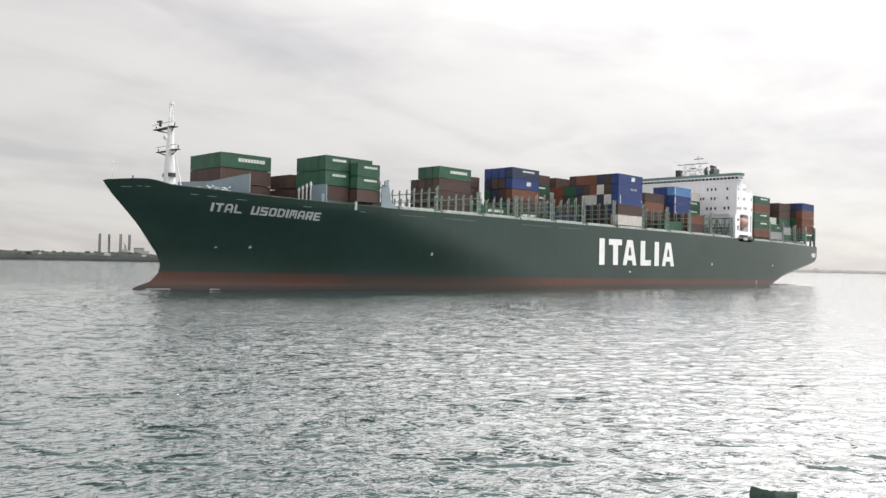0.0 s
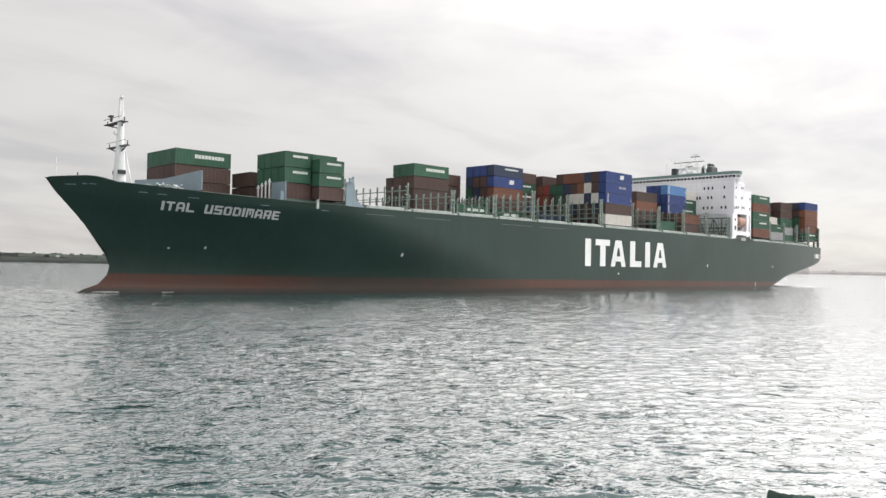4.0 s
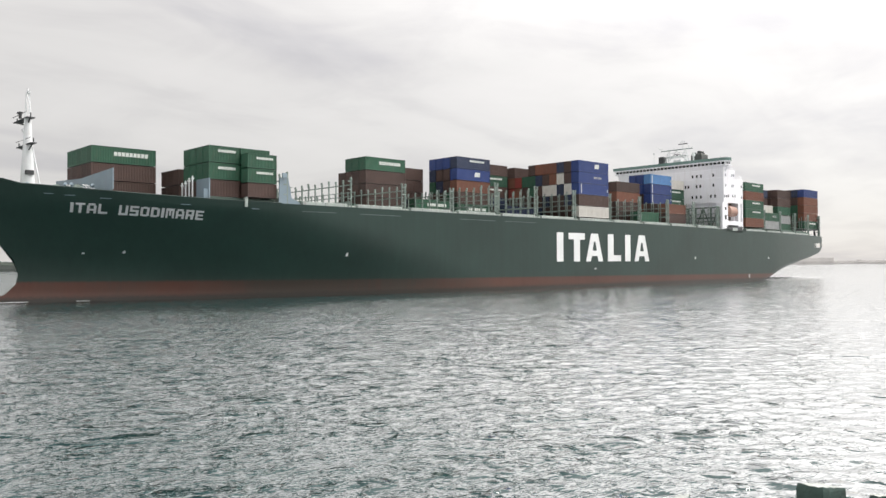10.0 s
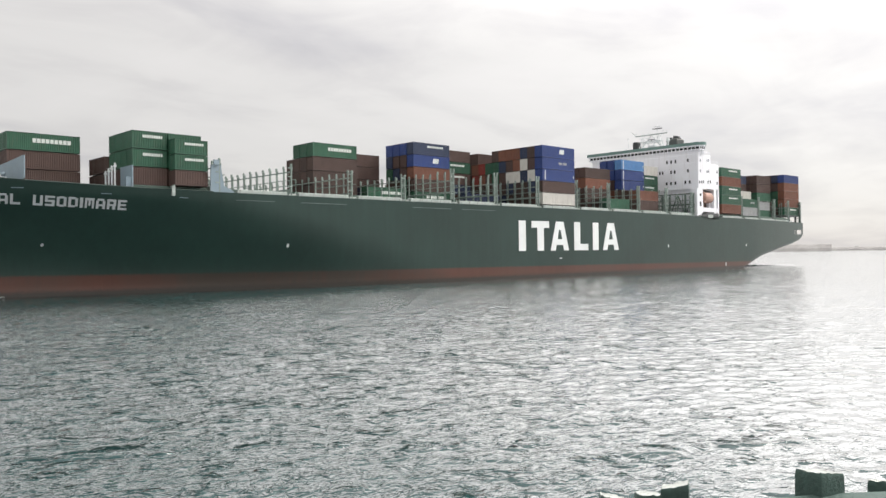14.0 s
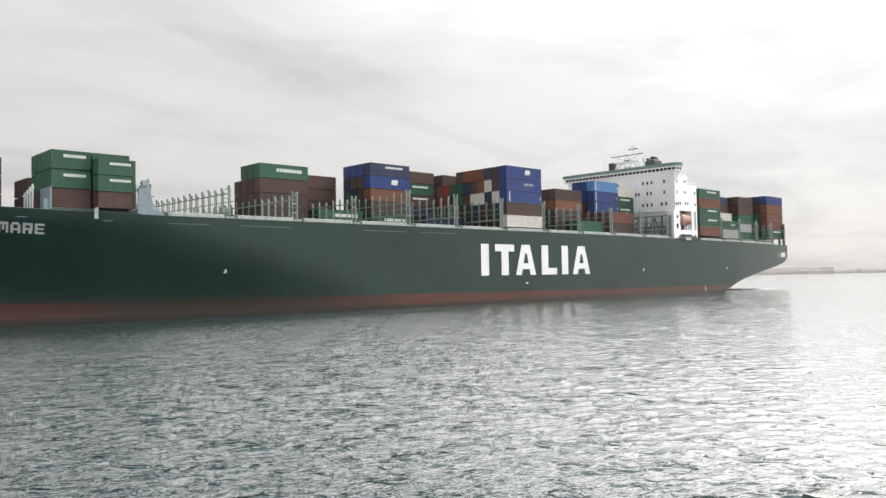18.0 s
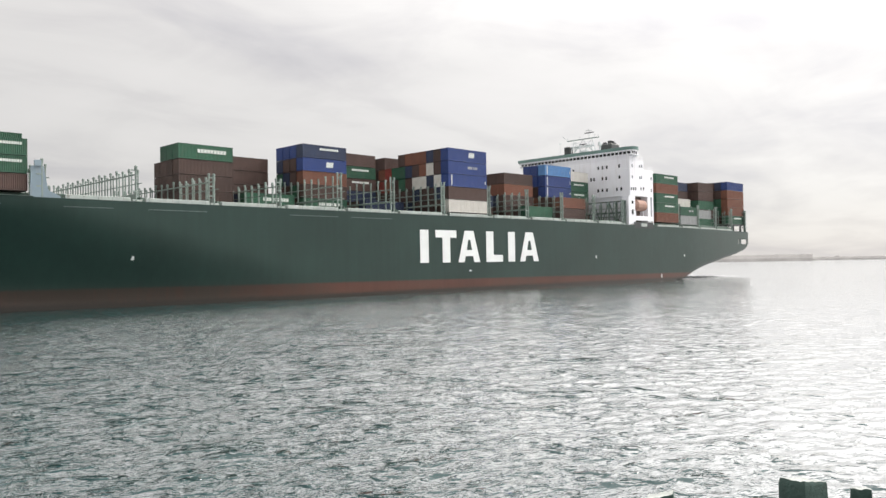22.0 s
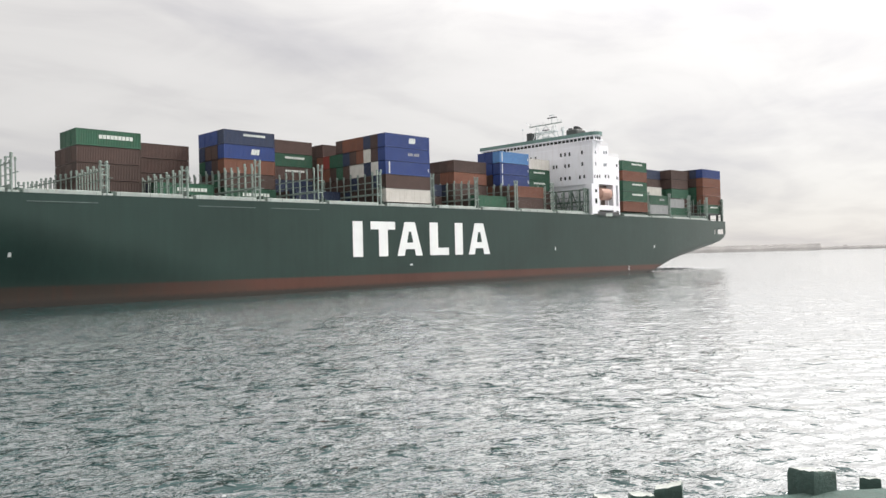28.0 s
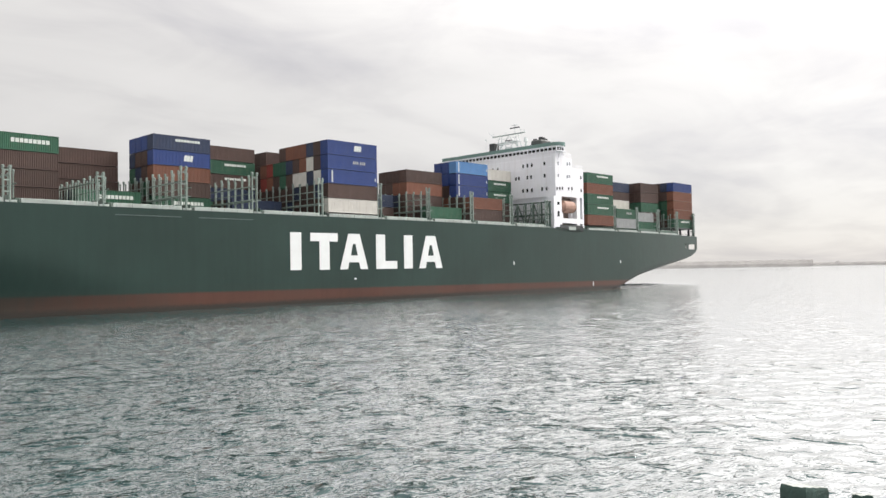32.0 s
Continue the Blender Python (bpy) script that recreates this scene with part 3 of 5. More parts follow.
def build_foreship():
    mast = part("foremast", Shape().box(12.2, 13.8, -0.8, 0.8, 18.6, 19.2), MASTWHITE, ship, "white tapered foremast with platforms")
    s = Shape()
    k = len(s.v)
    for z, r in ((19.0, 1.35), (24.0, 1.05), (28.5, 0.75), (33.0, 0.55)):
        for i in range(12):
            w = 2 * math.pi * i / 12
            s.v.append((13 + r * math.cos(w), r * math.sin(w), z))
    for j in range(3):
        for i in range(12):
            a, b = k + j * 12 + i, k + j * 12 + (i + 1) % 12
            s.f.append((a, b, b + 12, a + 12))
    s.f.append(tuple(k + 36 + i for i in range(12)))
    part("column", smooth(s.mesh("column", MASTWHITE), 0.8), MASTWHITE, mast)
    part("stay", Shape().tube((14.5, -2.9, 19.0), (13.4, -0.9, 28.2), 0.16, 0.12), MASTWHITE, mast)
    part("stay", Shape().tube((14.5, 2.9, 19.0), (13.4, 0.9, 28.2), 0.16, 0.12), MASTWHITE, mast)
    for z, y0, y1, w in ((27.9, -3.6, 5.4, 0.5), (32.6, -1.9, 6.6, 0.7)):
        p = Shape().box(13 - w, 13 + w, y0, y1, z, z + 0.14, 0.04)
        for y in (y0 + 0.2, y1 - 0.2):
            p.tube((13, y, z + 0.1), (13, y, z + 0.9), 0.11)
        p.beam((13 - w, y0, z + 1.0), (13 - w, y1, z + 1.0), 0.07)
        p.tube((13, y0 + 0.6, z), (13, 0, z - 1.2), 0.12)
        p.tube((13, y1 - 0.6, z), (13, 0, z - 1.2), 0.12)
        part("platform", p, DARK, mast, "dark platform with rails")
    top = Shape()
    for dx, dy in ((-0.35, -0.35), (0.35, -0.35), (0.35, 0.35), (-0.35, 0.35)):
        top.tube((13 + dx, dy, 33.2), (13 + dx * 0.6, dy * 0.6, 37.4), 0.08, sides=5)
    for i in range(6):
        z = 33.4 + i * 0.66
        top.beam((12.65, -0.35, z), (13.3, 0.3, z + 0.6), 0.06)
        top.beam((13.35, -0.3, z), (12.7, 0.3, z + 0.6), 0.06)
    top.tube((13, 0, 37.3), (13, 0, 37.9), 0.2)
    top.box(12.8, 13.2, -0.9, 0.1, 37.2, 37.5)
    part("lattice_top", top, MASTWHITE, mast, "white lattice topmast with a light")
    lamp = Shape().tube((13, 4.6, 33.3), (13, 4.6, 34.4), 0.28).box(12.7, 13.3, 4.2, 5.6, 34.2, 34.5)
    part("radar", lamp, DARK, mast)
    part("horn", Shape().tube((13, 1.3, 30.2), (13, 2.4, 30.9), 0.25, 0.45).tube((13, 0.6, 30.4), (13, 1.6, 30.4), 0.12), MASTWHITE, mast)
    part("mast_box", Shape().box(12.3, 13.7, -1.4, 1.7, 22.6, 23.4, 0.1), DARK, mast)
    # breakwater in front of the first stack
    b = Shape()
    for side in (-1, 1):
        b.prism([(0, 18.0), (12.9, 18.0), (13.5, 19.45), (14.9, 19.6), (14.9, 23.3), (0, 22.6)], lambda s, z, d, side=side: (22.0 + d + 0.3 * abs(s) / 14, side * s, z), 0.18)
        for y in (2, 6, 10):
            b.box(22.3, 23.2, side * y - 0.1, side * y + 0.1, 18.0, 22.0)
    part("breakwater", b, BREAKWATER, ship, "light blue-grey steel breakwater plate")
    w = Shape()
    w.box(38.3, 38.5, -18.5, -13.4, 17.4, 22.4)
    w.box(37.4, 38.3, -18.2, -18.0, 17.4, 20.4)
    part("wind_screen", w, BREAKWATER, ship, "light blue-grey steel screen")
    e = Shape()
    e.prism([(51.6, 17.6), (56.5, 17.6), (56.0, 18.6), (54.3, 19.4), (53.6, 23.2), (51.8, 23.2)], lambda s, z, d: (s, -half(s, 17) + 0.25 + d, z), 0.25)
    e.box(52.2, 53.2, -21.0, -20.7, 23.2, 24.1)
    part("end_plate", e, BREAKWATER, ship, "pale grey end plate of the hatch coaming")
    # windlasses, vents and bollards on the forecastle, just over the bulwark
    for x, y in ((15.5, -7.0), (18.2, -9.2), (15.5, 7.0)):
        g = Shape().tube((x, y - 1.0, 19.8), (x, y + 1.0, 19.8), 0.75, sides=12).box(x - 1, x + 1, y - 0.2, y + 0.2, 18.4, 20.2)
        part("windlass", g, STEEL, ship)
    for x, y in ((16.6, -9.0), (17.4, -9.6), (20.6, -10.4), (11.5, -5.6)):
        part("vent", Shape().tube((x, y, 18.2), (x, y, 20.3), 0.22).tube((x, y, 20.3), (x - 0.2, y - 0.3, 20.6), 0.26, 0.30), BREAKWATER, ship)
    for y in (-15.6, -14.2, -12.8, -11.4):
        part("lashing_post", Shape().box(36.4, 36.65, y, y + 0.25, 17.5, 22.9 - 0.25 * (y + 15.6), 0.04).box(36.3, 36.75, y - 0.1, y + 0.35, 22.2 - 0.25 * (y + 15.6), 22.5 - 0.25 * (y + 15.6)), MASTWHITE, ship, "pale steel lashing post")
    part("deck_bracket", Shape().box(44.9, 45.15, -20.3, -19.7, 17.3, 19.2).box(44.6, 44.85, -20.3, -19.7, 17.3, 19.0).box(44.6, 45.15, -20.35, -20.25, 17.9, 18.2), COAMING, ship, "pale steel bracket between the stacks")
    for x, y, h in ((14.6, -8.6, 1.0), (17.0, -9.4, 1.5), (18.6, -10.1, 1.2), (19.4, -10.4, 1.7), (20.2, -10.6, 0.9)):
        part("deck_fitting", Shape().box(x, x + 0.35, y, y + 0.4, 18.2, 19.5 + h * 0.6, 0.05).tube((x - 0.5, y, 19.6 + h * 0.5), (x + 0.7, y, 19.4 + h * 0.5), 0.1, sides=6), MASTWHITE, ship, "small pale deck fitting")
    part("jackstaff", Shape().tube((1.6, 0, 19.8), (1.5, 0, 24.6), 0.06, 0.04, 6), MASTWHITE, ship)
    part("fairlead", Shape().tube((4.4, -2.6, 19.8), (4.4, -2.6, 22.0), 0.12), DARK, ship)


def post_mesh(height):
    """One lashing post with its knob."""
    s = Shape().box(-0.11, 0.11, -0.11, 0.11, 0, height - 0.7, 0.03)
    s.box(-0.17, 0.17, -0.17, 0.17, height - 0.7, height - 0.5, 0.04)
    s.box(-0.2, 0.2, -0.2, 0.2, height - 0.45, height, 0.1)
    return s.mesh("post", STEEL)


POSTS = {}


def build_racks():
    for k, x in enumerate((53.4, 68.5, 83.1, 97.6, 112.7, 127.6, 143.6, 160.0, 175.4, 190.9, 206.7, 222.3, 257.6, 271.6, 287.0, 302.6)):
        top = 24.1 if x < 75 else (23.7 if x < 100 else (25.8 if x < 215 else 25.2))
        if x > 250:
            top = 25.4
        base = sheer(x) - 0.12
        h = top - base
        edge = half(x, 17) - 0.35
        rack = part("lashing_bridge", Shape().box(x - 0.6, x + 1.1, -edge, edge, base, base + 0.5, 0.05), COAMING, ship, "grey-green steel lashing bridge with a row of posts")
        if round(h, 1) not in POSTS:
            POSTS[round(h, 1)] = post_mesh(h)
        n = int(2 * edge / 2.5)
        for row, dx in ((0, 0.0), (1, 1.0)):
            for i in range(n + 1 - row):
                y = -edge + 0.2 + (2 * edge - 0.4) * (i + 0.5 * row) / n
                p = part("post", POSTS[round(h, 1)], STEEL, rack)
                p.location = (x + dx, y, base)
                p.scale = (1 - 0.12 * row, 1 - 0.12 * row, 1.0 - 0.05 * row + 0.03 * math.sin(i * 2.1 + k))
        part("rail", Shape().box(x + 0.94, x + 1.06, -edge, edge, base + h * 0.55, base + h * 0.55 + 0.14), STEEL, rack)
        part("knee_plate", Shape().box(x + 0.9, x + 1.0, -edge + 0.3, edge - 0.3, base + 0.5, base + h * 0.16), DECK, rack)
        levels = (0.78,) if x < 100 else (0.36, 0.70)
        for lev in levels:
            part("beam", Shape().box(x - 0.12, x + 0.12, -edge, edge, base + h * lev, base + h * lev + 0.20, 0.03), STEEL, rack)
        if x < 100:
            part("plate", Shape().box(x - 0.08, x + 0.08, -edge + 0.4, edge - 0.4, base + 0.4, base + h * 0.24), STEEL, rack)
        else:
            part("walkway", Shape().box(x - 0.1, x + 1.0, -edge, edge, base + h * 0.36 - 0.12, base + h * 0.36 - 0.003), STEEL, rack)
        for side in (-1, 1):
            y = side * edge
            for dx in ((0.0,) if x < 75 else (-0.95, 0.1)):
                q = part("end_post", POSTS[round(h, 1)], STEEL, rack)
                q.location = (x + dx, y - side * 0.02, base)
                q.scale = (1.1, 1.1, 1.06)
            for f in (0.3, 0.62, 0.9):
                part("rung", Shape().box(x - 0.85, x, y - 0.1, y + 0.1, base + h * f, base + h * f + 0.2), STEEL, rack)
    # braced dark screen between the last hatch and the house
    scr = part("lashing_bridge", Shape().box(224.2, 224.7, -20.4, 20.4, 18.0, 18.4), DECK, ship, "dark green braced steel lashing frame")
    for i in range(15):
        y = -20.2 + 40.4 * i / 14
        part("post", Shape().box(224.2, 224.6, y - 0.2, y + 0.2, 18.4, 25.4, 0.03), DECK, scr)
        if i < 14:
            part("brace", Shape().beam((224.4, y + 0.2, 18.6 if i % 2 else 24.9), (224.4, y + 2.7, 24.9 if i % 2 else 18.6), 0.26), DECK, scr)
    for z in (21.6, 25.2):
        part("beam", Shape().box(224.25, 224.95, -20.4, 20.4, z, z + 0.35, 0.03), DECK, scr)
    # hatch coamings along the deck's edge, one to a bay
    stops = (55.2, 68.5, 83.1, 97.6, 112.7, 127.6, 143.6, 160.0, 175.4, 190.9, 206.7, 222.3)
    for a, b in zip(stops, stops[1:]):
        for side in (-1, 1):
            y0, y1 = sorted((side * (half(a, 17) - 0.1), side * (half(a, 17) - 0.9)))
            c = Shape().box(a + 1.6, b - 1.0, y0, y1, sheer(a) - 0.12, sheer(a) + 0.68, 0.05)
            for j in range(5):
                x = a + 2.2 + (b - a - 4) * j / 4
                ys = sorted((side * (half(a, 17) - 0.02), side * (half(a, 17) - 0.1)))
                c.box(x, x + 0.25, ys[0], ys[1], sheer(a) - 0.1, sheer(a) + 0.62)
            part("hatch_coaming", c, COAMING, ship, "pale stained steel coaming")
    for a, b in ((242, 257), (259, 271), (274, 286.5), (289, 302)):
        for side in (-1, 1):
            yy = half(b, 17) - 0.15
            y0, y1 = sorted((side * yy, side * (yy - 0.7)))
            part("hatch_coaming", Shape().box(a + 0.5, b - 0.5, y0, y1, sheer(a) - 0.12, sheer(a) + 0.6, 0.05), COAMING, ship, "pale stained steel coaming")
    # hatch covers under the stacks
    for a, b in zip((23, 38.8, 54.4, 69.6, 84.2, 98.8, 113.8, 128.8, 144.6, 161.2, 176.6, 192.2, 208, 241.6, 258.9, 273, 288.2), (36.5, 52.5, 67.5, 82.2, 96.8, 111.9, 126.9, 142.9, 159.3, 174.7, 190.2, 206, 221.6, 256.9, 270.8, 286.4, 302)):
        w = min(half(a, 17), half(b, 17)) - 1.2
        z = sheer(a) - interp(a, [0, 45, 60, 320], [1.3, 1.1, 0.12, 0.12])
        h = Shape().box(a, b, -w, w, z, 19.0 if a > 50 else 19.15, 0.08)
        part("hatch_cover", h, DECK, ship, "dull green steel hatch cover")


def window(face, a, b, z, parent, w=0.8, h=1.0, x=0.0, glass=None):
    """A framed pane on the front face (x fixed, a is y) or on the port face (y fixed, a is x)."""
    if face == "front":
        frame_s = Shape().box(x - 0.06, x + 0.05, a - w / 2 - 0.1, a + w / 2 + 0.1, z - h / 2 - 0.1, z + h / 2 + 0.1)
        pane_s = Shape().box(x - 0.09, x, a - w / 2, a + w / 2, z - h / 2, z + h / 2)
    else:
        frame_s = Shape().box(a - w / 2 - 0.1, a + w / 2 + 0.1, b - 0.06, b + 0.05, z - h / 2 - 0.1, z + h / 2 + 0.1)
        pane_s = Shape().box(a - w / 2, a + w / 2, b - 0.09, b, z - h / 2, z + h / 2)
    part("window_frame", frame_s, WHITE, parent)
    part("pane", pane_s, glass or GLASS, parent)


def wing_plan(x0, x1, y0, y1):
    """The bridge deck from above: square to starboard, rounded to port."""
    r = (x1 - x0) / 2
    return [(x1, y1), (x0, y1)] + [(x0 + r - r * math.cos(math.pi * i / 14), y0 - r * math.sin(math.pi * i / 14)) for i in range(15)]


def build_house():
    f, p = 226.0, -21.2
    house = part("bridge_house", Shape().box(f, 240.0, p, -p, 27.1, 35.7, 0.05), WHITE, ship, "white full-width bridge house")
    part("upper_house", Shape().box(f, 234.3, p, -p, 35.7, 38.6, 0.05), WHITE, house)
    part("bridge_front", Shape().box(f, 230.0, p, -p, 38.6, 40.2, 0.05), WHITE, house)
    # bridge: a ribbon of panes under a green roof, out over the wings
    part("wing_deck", Shape().box(f - 0.3, 230.2, -22.2, 22.8, 39.85, 40.2, 0.05), WHITE, house)
    part("bridge_glass", Shape().box(f, 229.8, -21.7, 22.2, 40.2, 41.05), GLASS, house, "dark ribbon of bridge windows")
    for i in range(31):
        y = -21.8 + 44.1 * i / 30
        part("mullion", Shape().box(f - 0.12, f + 0.05, y - 0.12, y + 0.12, 40.1, 41.1), WHITE, house)
    for i in range(4):
        x = f + 0.2 + i * 1.15
        part("mullion", Shape().box(x - 0.12, x + 0.12, -21.85, -21.65, 40.1, 41.1), WHITE, house)
    part("fascia", Shape().prism(wing_plan(f - 0.35, 230.3, -20.3, 23.0), lambda s, z, d: (s, z, 41.05 + d), 0.45), WHITE, house)
    part("bridge_roof", Shape().prism(wing_plan(f - 0.45, 230.5, -20.4, 23.3), lambda s, z, d: (s, z, 41.5 + d), 1.0), ROOFGREEN, house, "green roof band of the bridge")
    for y in (-21.9, 22.4):
        part("wing_brace", Shape().beam((f + 1.5, y, 39.9), (f + 1.5, math.copysign(21.15, y), 37.6), 0.22), WHITE, house)
    # portal at the side, with a boat bay
    for side in (-1, 1):
        q = side * 21.2
        y0, y1 = sorted((q, q - side * 2.5))
        for x0, x1, z0, z1 in ((f - 0.9, f + 2.9, 18.2, 27.1), (236.4, 238.1, 18.2, 27.1), (239.2, 240, 18.2, 27.1), (f + 2.9, 236.4, 19.4, 20.8), (238.1, 239.2, 19.4, 20.8)):
            part("portal_post" if z1 > 25 else "sill_beam", Shape().box(x0, x1, y0, y1, z0, z1, 0.04), WHITE, house)
        part("portal_foot", Shape().box(f - 0.9, f - 0.1, y0 + 0.1, y1 - 0.1, 16.6, 18.2), WHITE, house)
        part("inner_wall", Shape().box(f, 240, min(q - side * 2.5, q - side * 2.8), max(q - side * 2.5, q - side * 2.8), 18.2, 27.1), BAYSHADE, house, "boat bay wall, coloured brown-grey for the shade inside")
        part("lifeboat", Shape().tube((230.4, q - side * 1.4, 24.3), (235.4, q - side * 1.4, 24.3), 1.9, 1.8, 14).tube((229.2, q - side * 1.4, 24.6), (230.4, q - side * 1.4, 24.3), 0.8, 1.9, 14).tube((235.4, q - side * 1.4, 24.3), (236.3, q - side * 1.4, 24.6), 1.8, 0.7, 14), BOAT, house, "dull orange enclosed lifeboat")
        part("davit", Shape().box(230.2, 230.6, q - side * 1.4 - 0.6, q - side * 1.4 + 0.6, 20.8, 22.9), WHITE, house)
        part("davit", Shape().box(234.8, 235.2, q - side * 1.4 - 0.6, q - side * 1.4 + 0.6, 20.8, 22.9), WHITE, house)
        b0, b1 = sorted((q, q + side * 0.1))
        part("name_board", Shape().box(228, 239.4, b0, b1, 16.9, 18.9), DARK, house)
        c0, c1 = sorted((q + side * 0.1, q + side * 0.16))
        part("board_panel", Shape().box(232, 235.5, c0, c1, 17.5, 18.5), COAMING, house)
    part("lower_core", Shape().box(f + 0.5, 239.5, -18.3, 18.3, 17.4, 27.1), WHITE, house)
    # windows of the front
    for z, ys in ((36.7, (-9.7, -11.3, -12.9, -17.5, 0.1, 2.0, 3.9, 8.0, 11.0)), (33.2, (-6.9, -8.0, -11.2, -12.6, -17.5, 2.0, 6.0, 9.5)), (29.4, (-9.5, -11.1, -12.8, -16.5, -18.1, -2.0, 2.0, 6.0, 10.0))):
        for y in ys:
            window("front", y, 0, z, house, 0.6, 1.05, f)
    # windows of the port side
    for x, z in ((231.9, 36.7), (233.1, 36.8), (227.4, 36.5), (231.8, 33.0), (232.8, 33.1), (238.7, 33.2), (238.7, 29.4), (226.7, 29.2), (228.0, 29.3), (229.3, 29.4), (232.4, 29.5), (234.0, 29.6), (227.4, 33.0)):
        window("side", x, p, z, house, 0.55, 0.9, glass=GLASS if z < 30 or x > 238 else SKYGLASS)
    for z, h in ((25.0, 0.9), (22.0, 1.5)):
        window("side", 227.2, p, z, house, 1.0, h)
    # rails on the aft terraces
    for x0, x1, z in ((230.3, 234.2, 38.6), (234.6, 239.9, 35.7)):
        r = Shape()
        for i in range(5):
            x = x0 + (x1 - x0) * i / 4
            r.tube((x, p + 0.1, z), (x, p + 0.1, z + 1.05), 0.04, sides=5)
        for h in (0.4, 0.75, 1.05):
            r.tube((x0, p + 0.1, z + h), (x1, p + 0.1, z + h), 0.035, sides=5)
        part("rail", r, WHITE, house)
    # on the roof: deck house, radar mast, funnel behind
    part("roof_locker", Shape().box(227.8, 230.2, 3.0, 5.0, 42.4, 45.3, 0.1), DARK, house, "dark roof locker")
    mast = part("radar_mast", Shape().box(228.0, 230.4, -6.0, 2.4, 45.0, 45.14), MASTWHITE, house, "white lattice radar mast")
    for y in (2.6, -6.2):
        for x in (228.2, 230.2):
            part("mast_leg", Shape().tube((x, y, 42.4), (229.2 + (x - 229.2) * 0.5, y * 0.72 - 0.5, 47.3), 0.17, 0.12, 6), MASTWHITE, mast)
    for y0, y1 in ((2.4, -1.8), (-6.0, -1.8)):
        part("brace", Shape().tube((229.2, y0, 42.6), (229.2, y1, 47.3), 0.14, sides=6), MASTWHITE, mast)
        part("brace", Shape().tube((229.2, y1, 42.6), (229.2, y0 * 0.8, 47.0), 0.12, sides=6), MASTWHITE, mast)
        part("brace", Shape().tube((229.2, y0 * 0.9, 44.6), (229.2, -1.8, 44.6), 0.11, sides=6), MASTWHITE, mast)
    for y in (-5.0, -3.4, -0.4, 1.2):
        part("rail_post", Shape().tube((228.1, y, 45.1), (228.1, y, 46.2), 0.06, sides=5), MASTWHITE, mast)
    part("rail", Shape().tube((228.1, -6.0, 46.2), (228.1, 2.4, 46.2), 0.06, sides=5), MASTWHITE, mast)
    part("instrument_box", Shape().box(228.5, 229.9, -3.6, -0.6, 42.4, 43.6, 0.1), MASTWHITE, mast)
    part("topmast", Shape().tube((229.2, -4.15, 47.3), (229.2, -4.15, 50.6), 0.13, 0.08, 6).box(229.0, 229.4, -5.2, -3.1, 50.0, 50.15), MASTWHITE, mast)
    part("gaff", Shape().tube((229.2, 4.4, 47.6), (229.2, 6.6, 49.4), 0.1, 0.06, 6), MASTWHITE, mast)
    part("radar_yard", Shape().box(229.0, 229.4, -8.0, 4.7, 47.3, 47.6, 0.05), STEEL, house, "grey yard with aerials")
    for y, h in ((4.4, 48.6), (1.6, 48.2), (-0.6, 48.4), (-6.4, 48.7), (-7.8, 48.3)):
        part("aerial", Shape().tube((229.2, y, 47.5), (229.2, y, h), 0.07, 0.05, 6).tube((229.2, y - 0.4, h - 0.3), (229.2, y + 0.4, h - 0.3), 0.05, sides=5), MASTWHITE, house)
    part("radar_bar", Shape().box(228.9, 229.5, -6.0, -2.4, 49.2, 49.45, 0.06), DARK, house, "dark radar scanner bar")
    part("radar_bar", Shape().box(228.9, 229.5, -3.2, -0.4, 45.6, 45.85, 0.06).tube((229.2, -1.8, 45.1), (229.2, -1.8, 45.7), 0.2), DARK, house, "dark radar scanner bar")
    part("dome", Shape().tube((229.2, -8.3, 42.4), (229.2, -8.3, 44.6), 0.3, 0.3, 10).tube((229.2, -8.3, 44.6), (229.2, -8.3, 45.8), 0.7, 0.5, 12), MASTWHITE, house, "white aerial dome on a post")
    part("aerial", Shape().tube((230.0, 8.2, 42.4), (230.0, 8.2, 47.2), 0.07, 0.04, 6).box(229.8, 230.2, 8.0, 8.4, 46.9, 47.3), MASTWHITE, house)
    fun = part("funnel", Shape().box(243.0, 248.4, -3.7, 0.7, 17.5, 47.4, 0.4), FUNNEL, ship, "dark grey-green funnel with short exhaust pipes")
    for x, y, z in ((244.2, -0.4, 47.9), (245.8, -1.4, 48.6), (247.2, -2.2, 48.0), (245.2, -2.8, 48.2)):
        part("exhaust_pipe", Shape().tube((x, y, 47.3), (x, y, z), 0.75, 0.7, 10), DARK, fun)
    # stern rails and posts
    g = Shape()
    for i in range(9):
        y = -16 + 4 * i
        g.tube((319.6, y, 17.2), (319.6, y, 18.4), 0.05, sides=5)
    for h in (17.8, 18.4):
        g.tube((319.6, -16.4, h), (319.6, 16.4, h), 0.05, sides=5)
    part("stern_rail", g, STEEL, ship)
    for y in (-16.2, 16.2):
        t = Shape().box(318.6, 319.4, y - 0.4, y + 0.4, 17.2, 26.0, 0.05)
        for z in (19, 21, 23, 25):
            t.box(317.2, 319.4, y - 0.5, y + 0.5, z, z + 0.25)
        part("stern_post", t, STEEL, ship)
    # rudder head and counter under the stern
    part("rudder", Shape().box(283.0, 291.5, -0.5, 0.5, -3.0, 2.4, 0.2).box(284.0, 288.5, -1.0, 1.0, 2.4, 4.6, 0.2), HULL, ship)
    for z in (0.7, 1.7):
        part("draught_mark", Shape().box(289.8, 291.2, -0.56, -0.5, z, z + 0.45), LETTER, ship, "small white mark")


build_hull()
build_lettering()
build_foreship()
build_racks()
build_house()


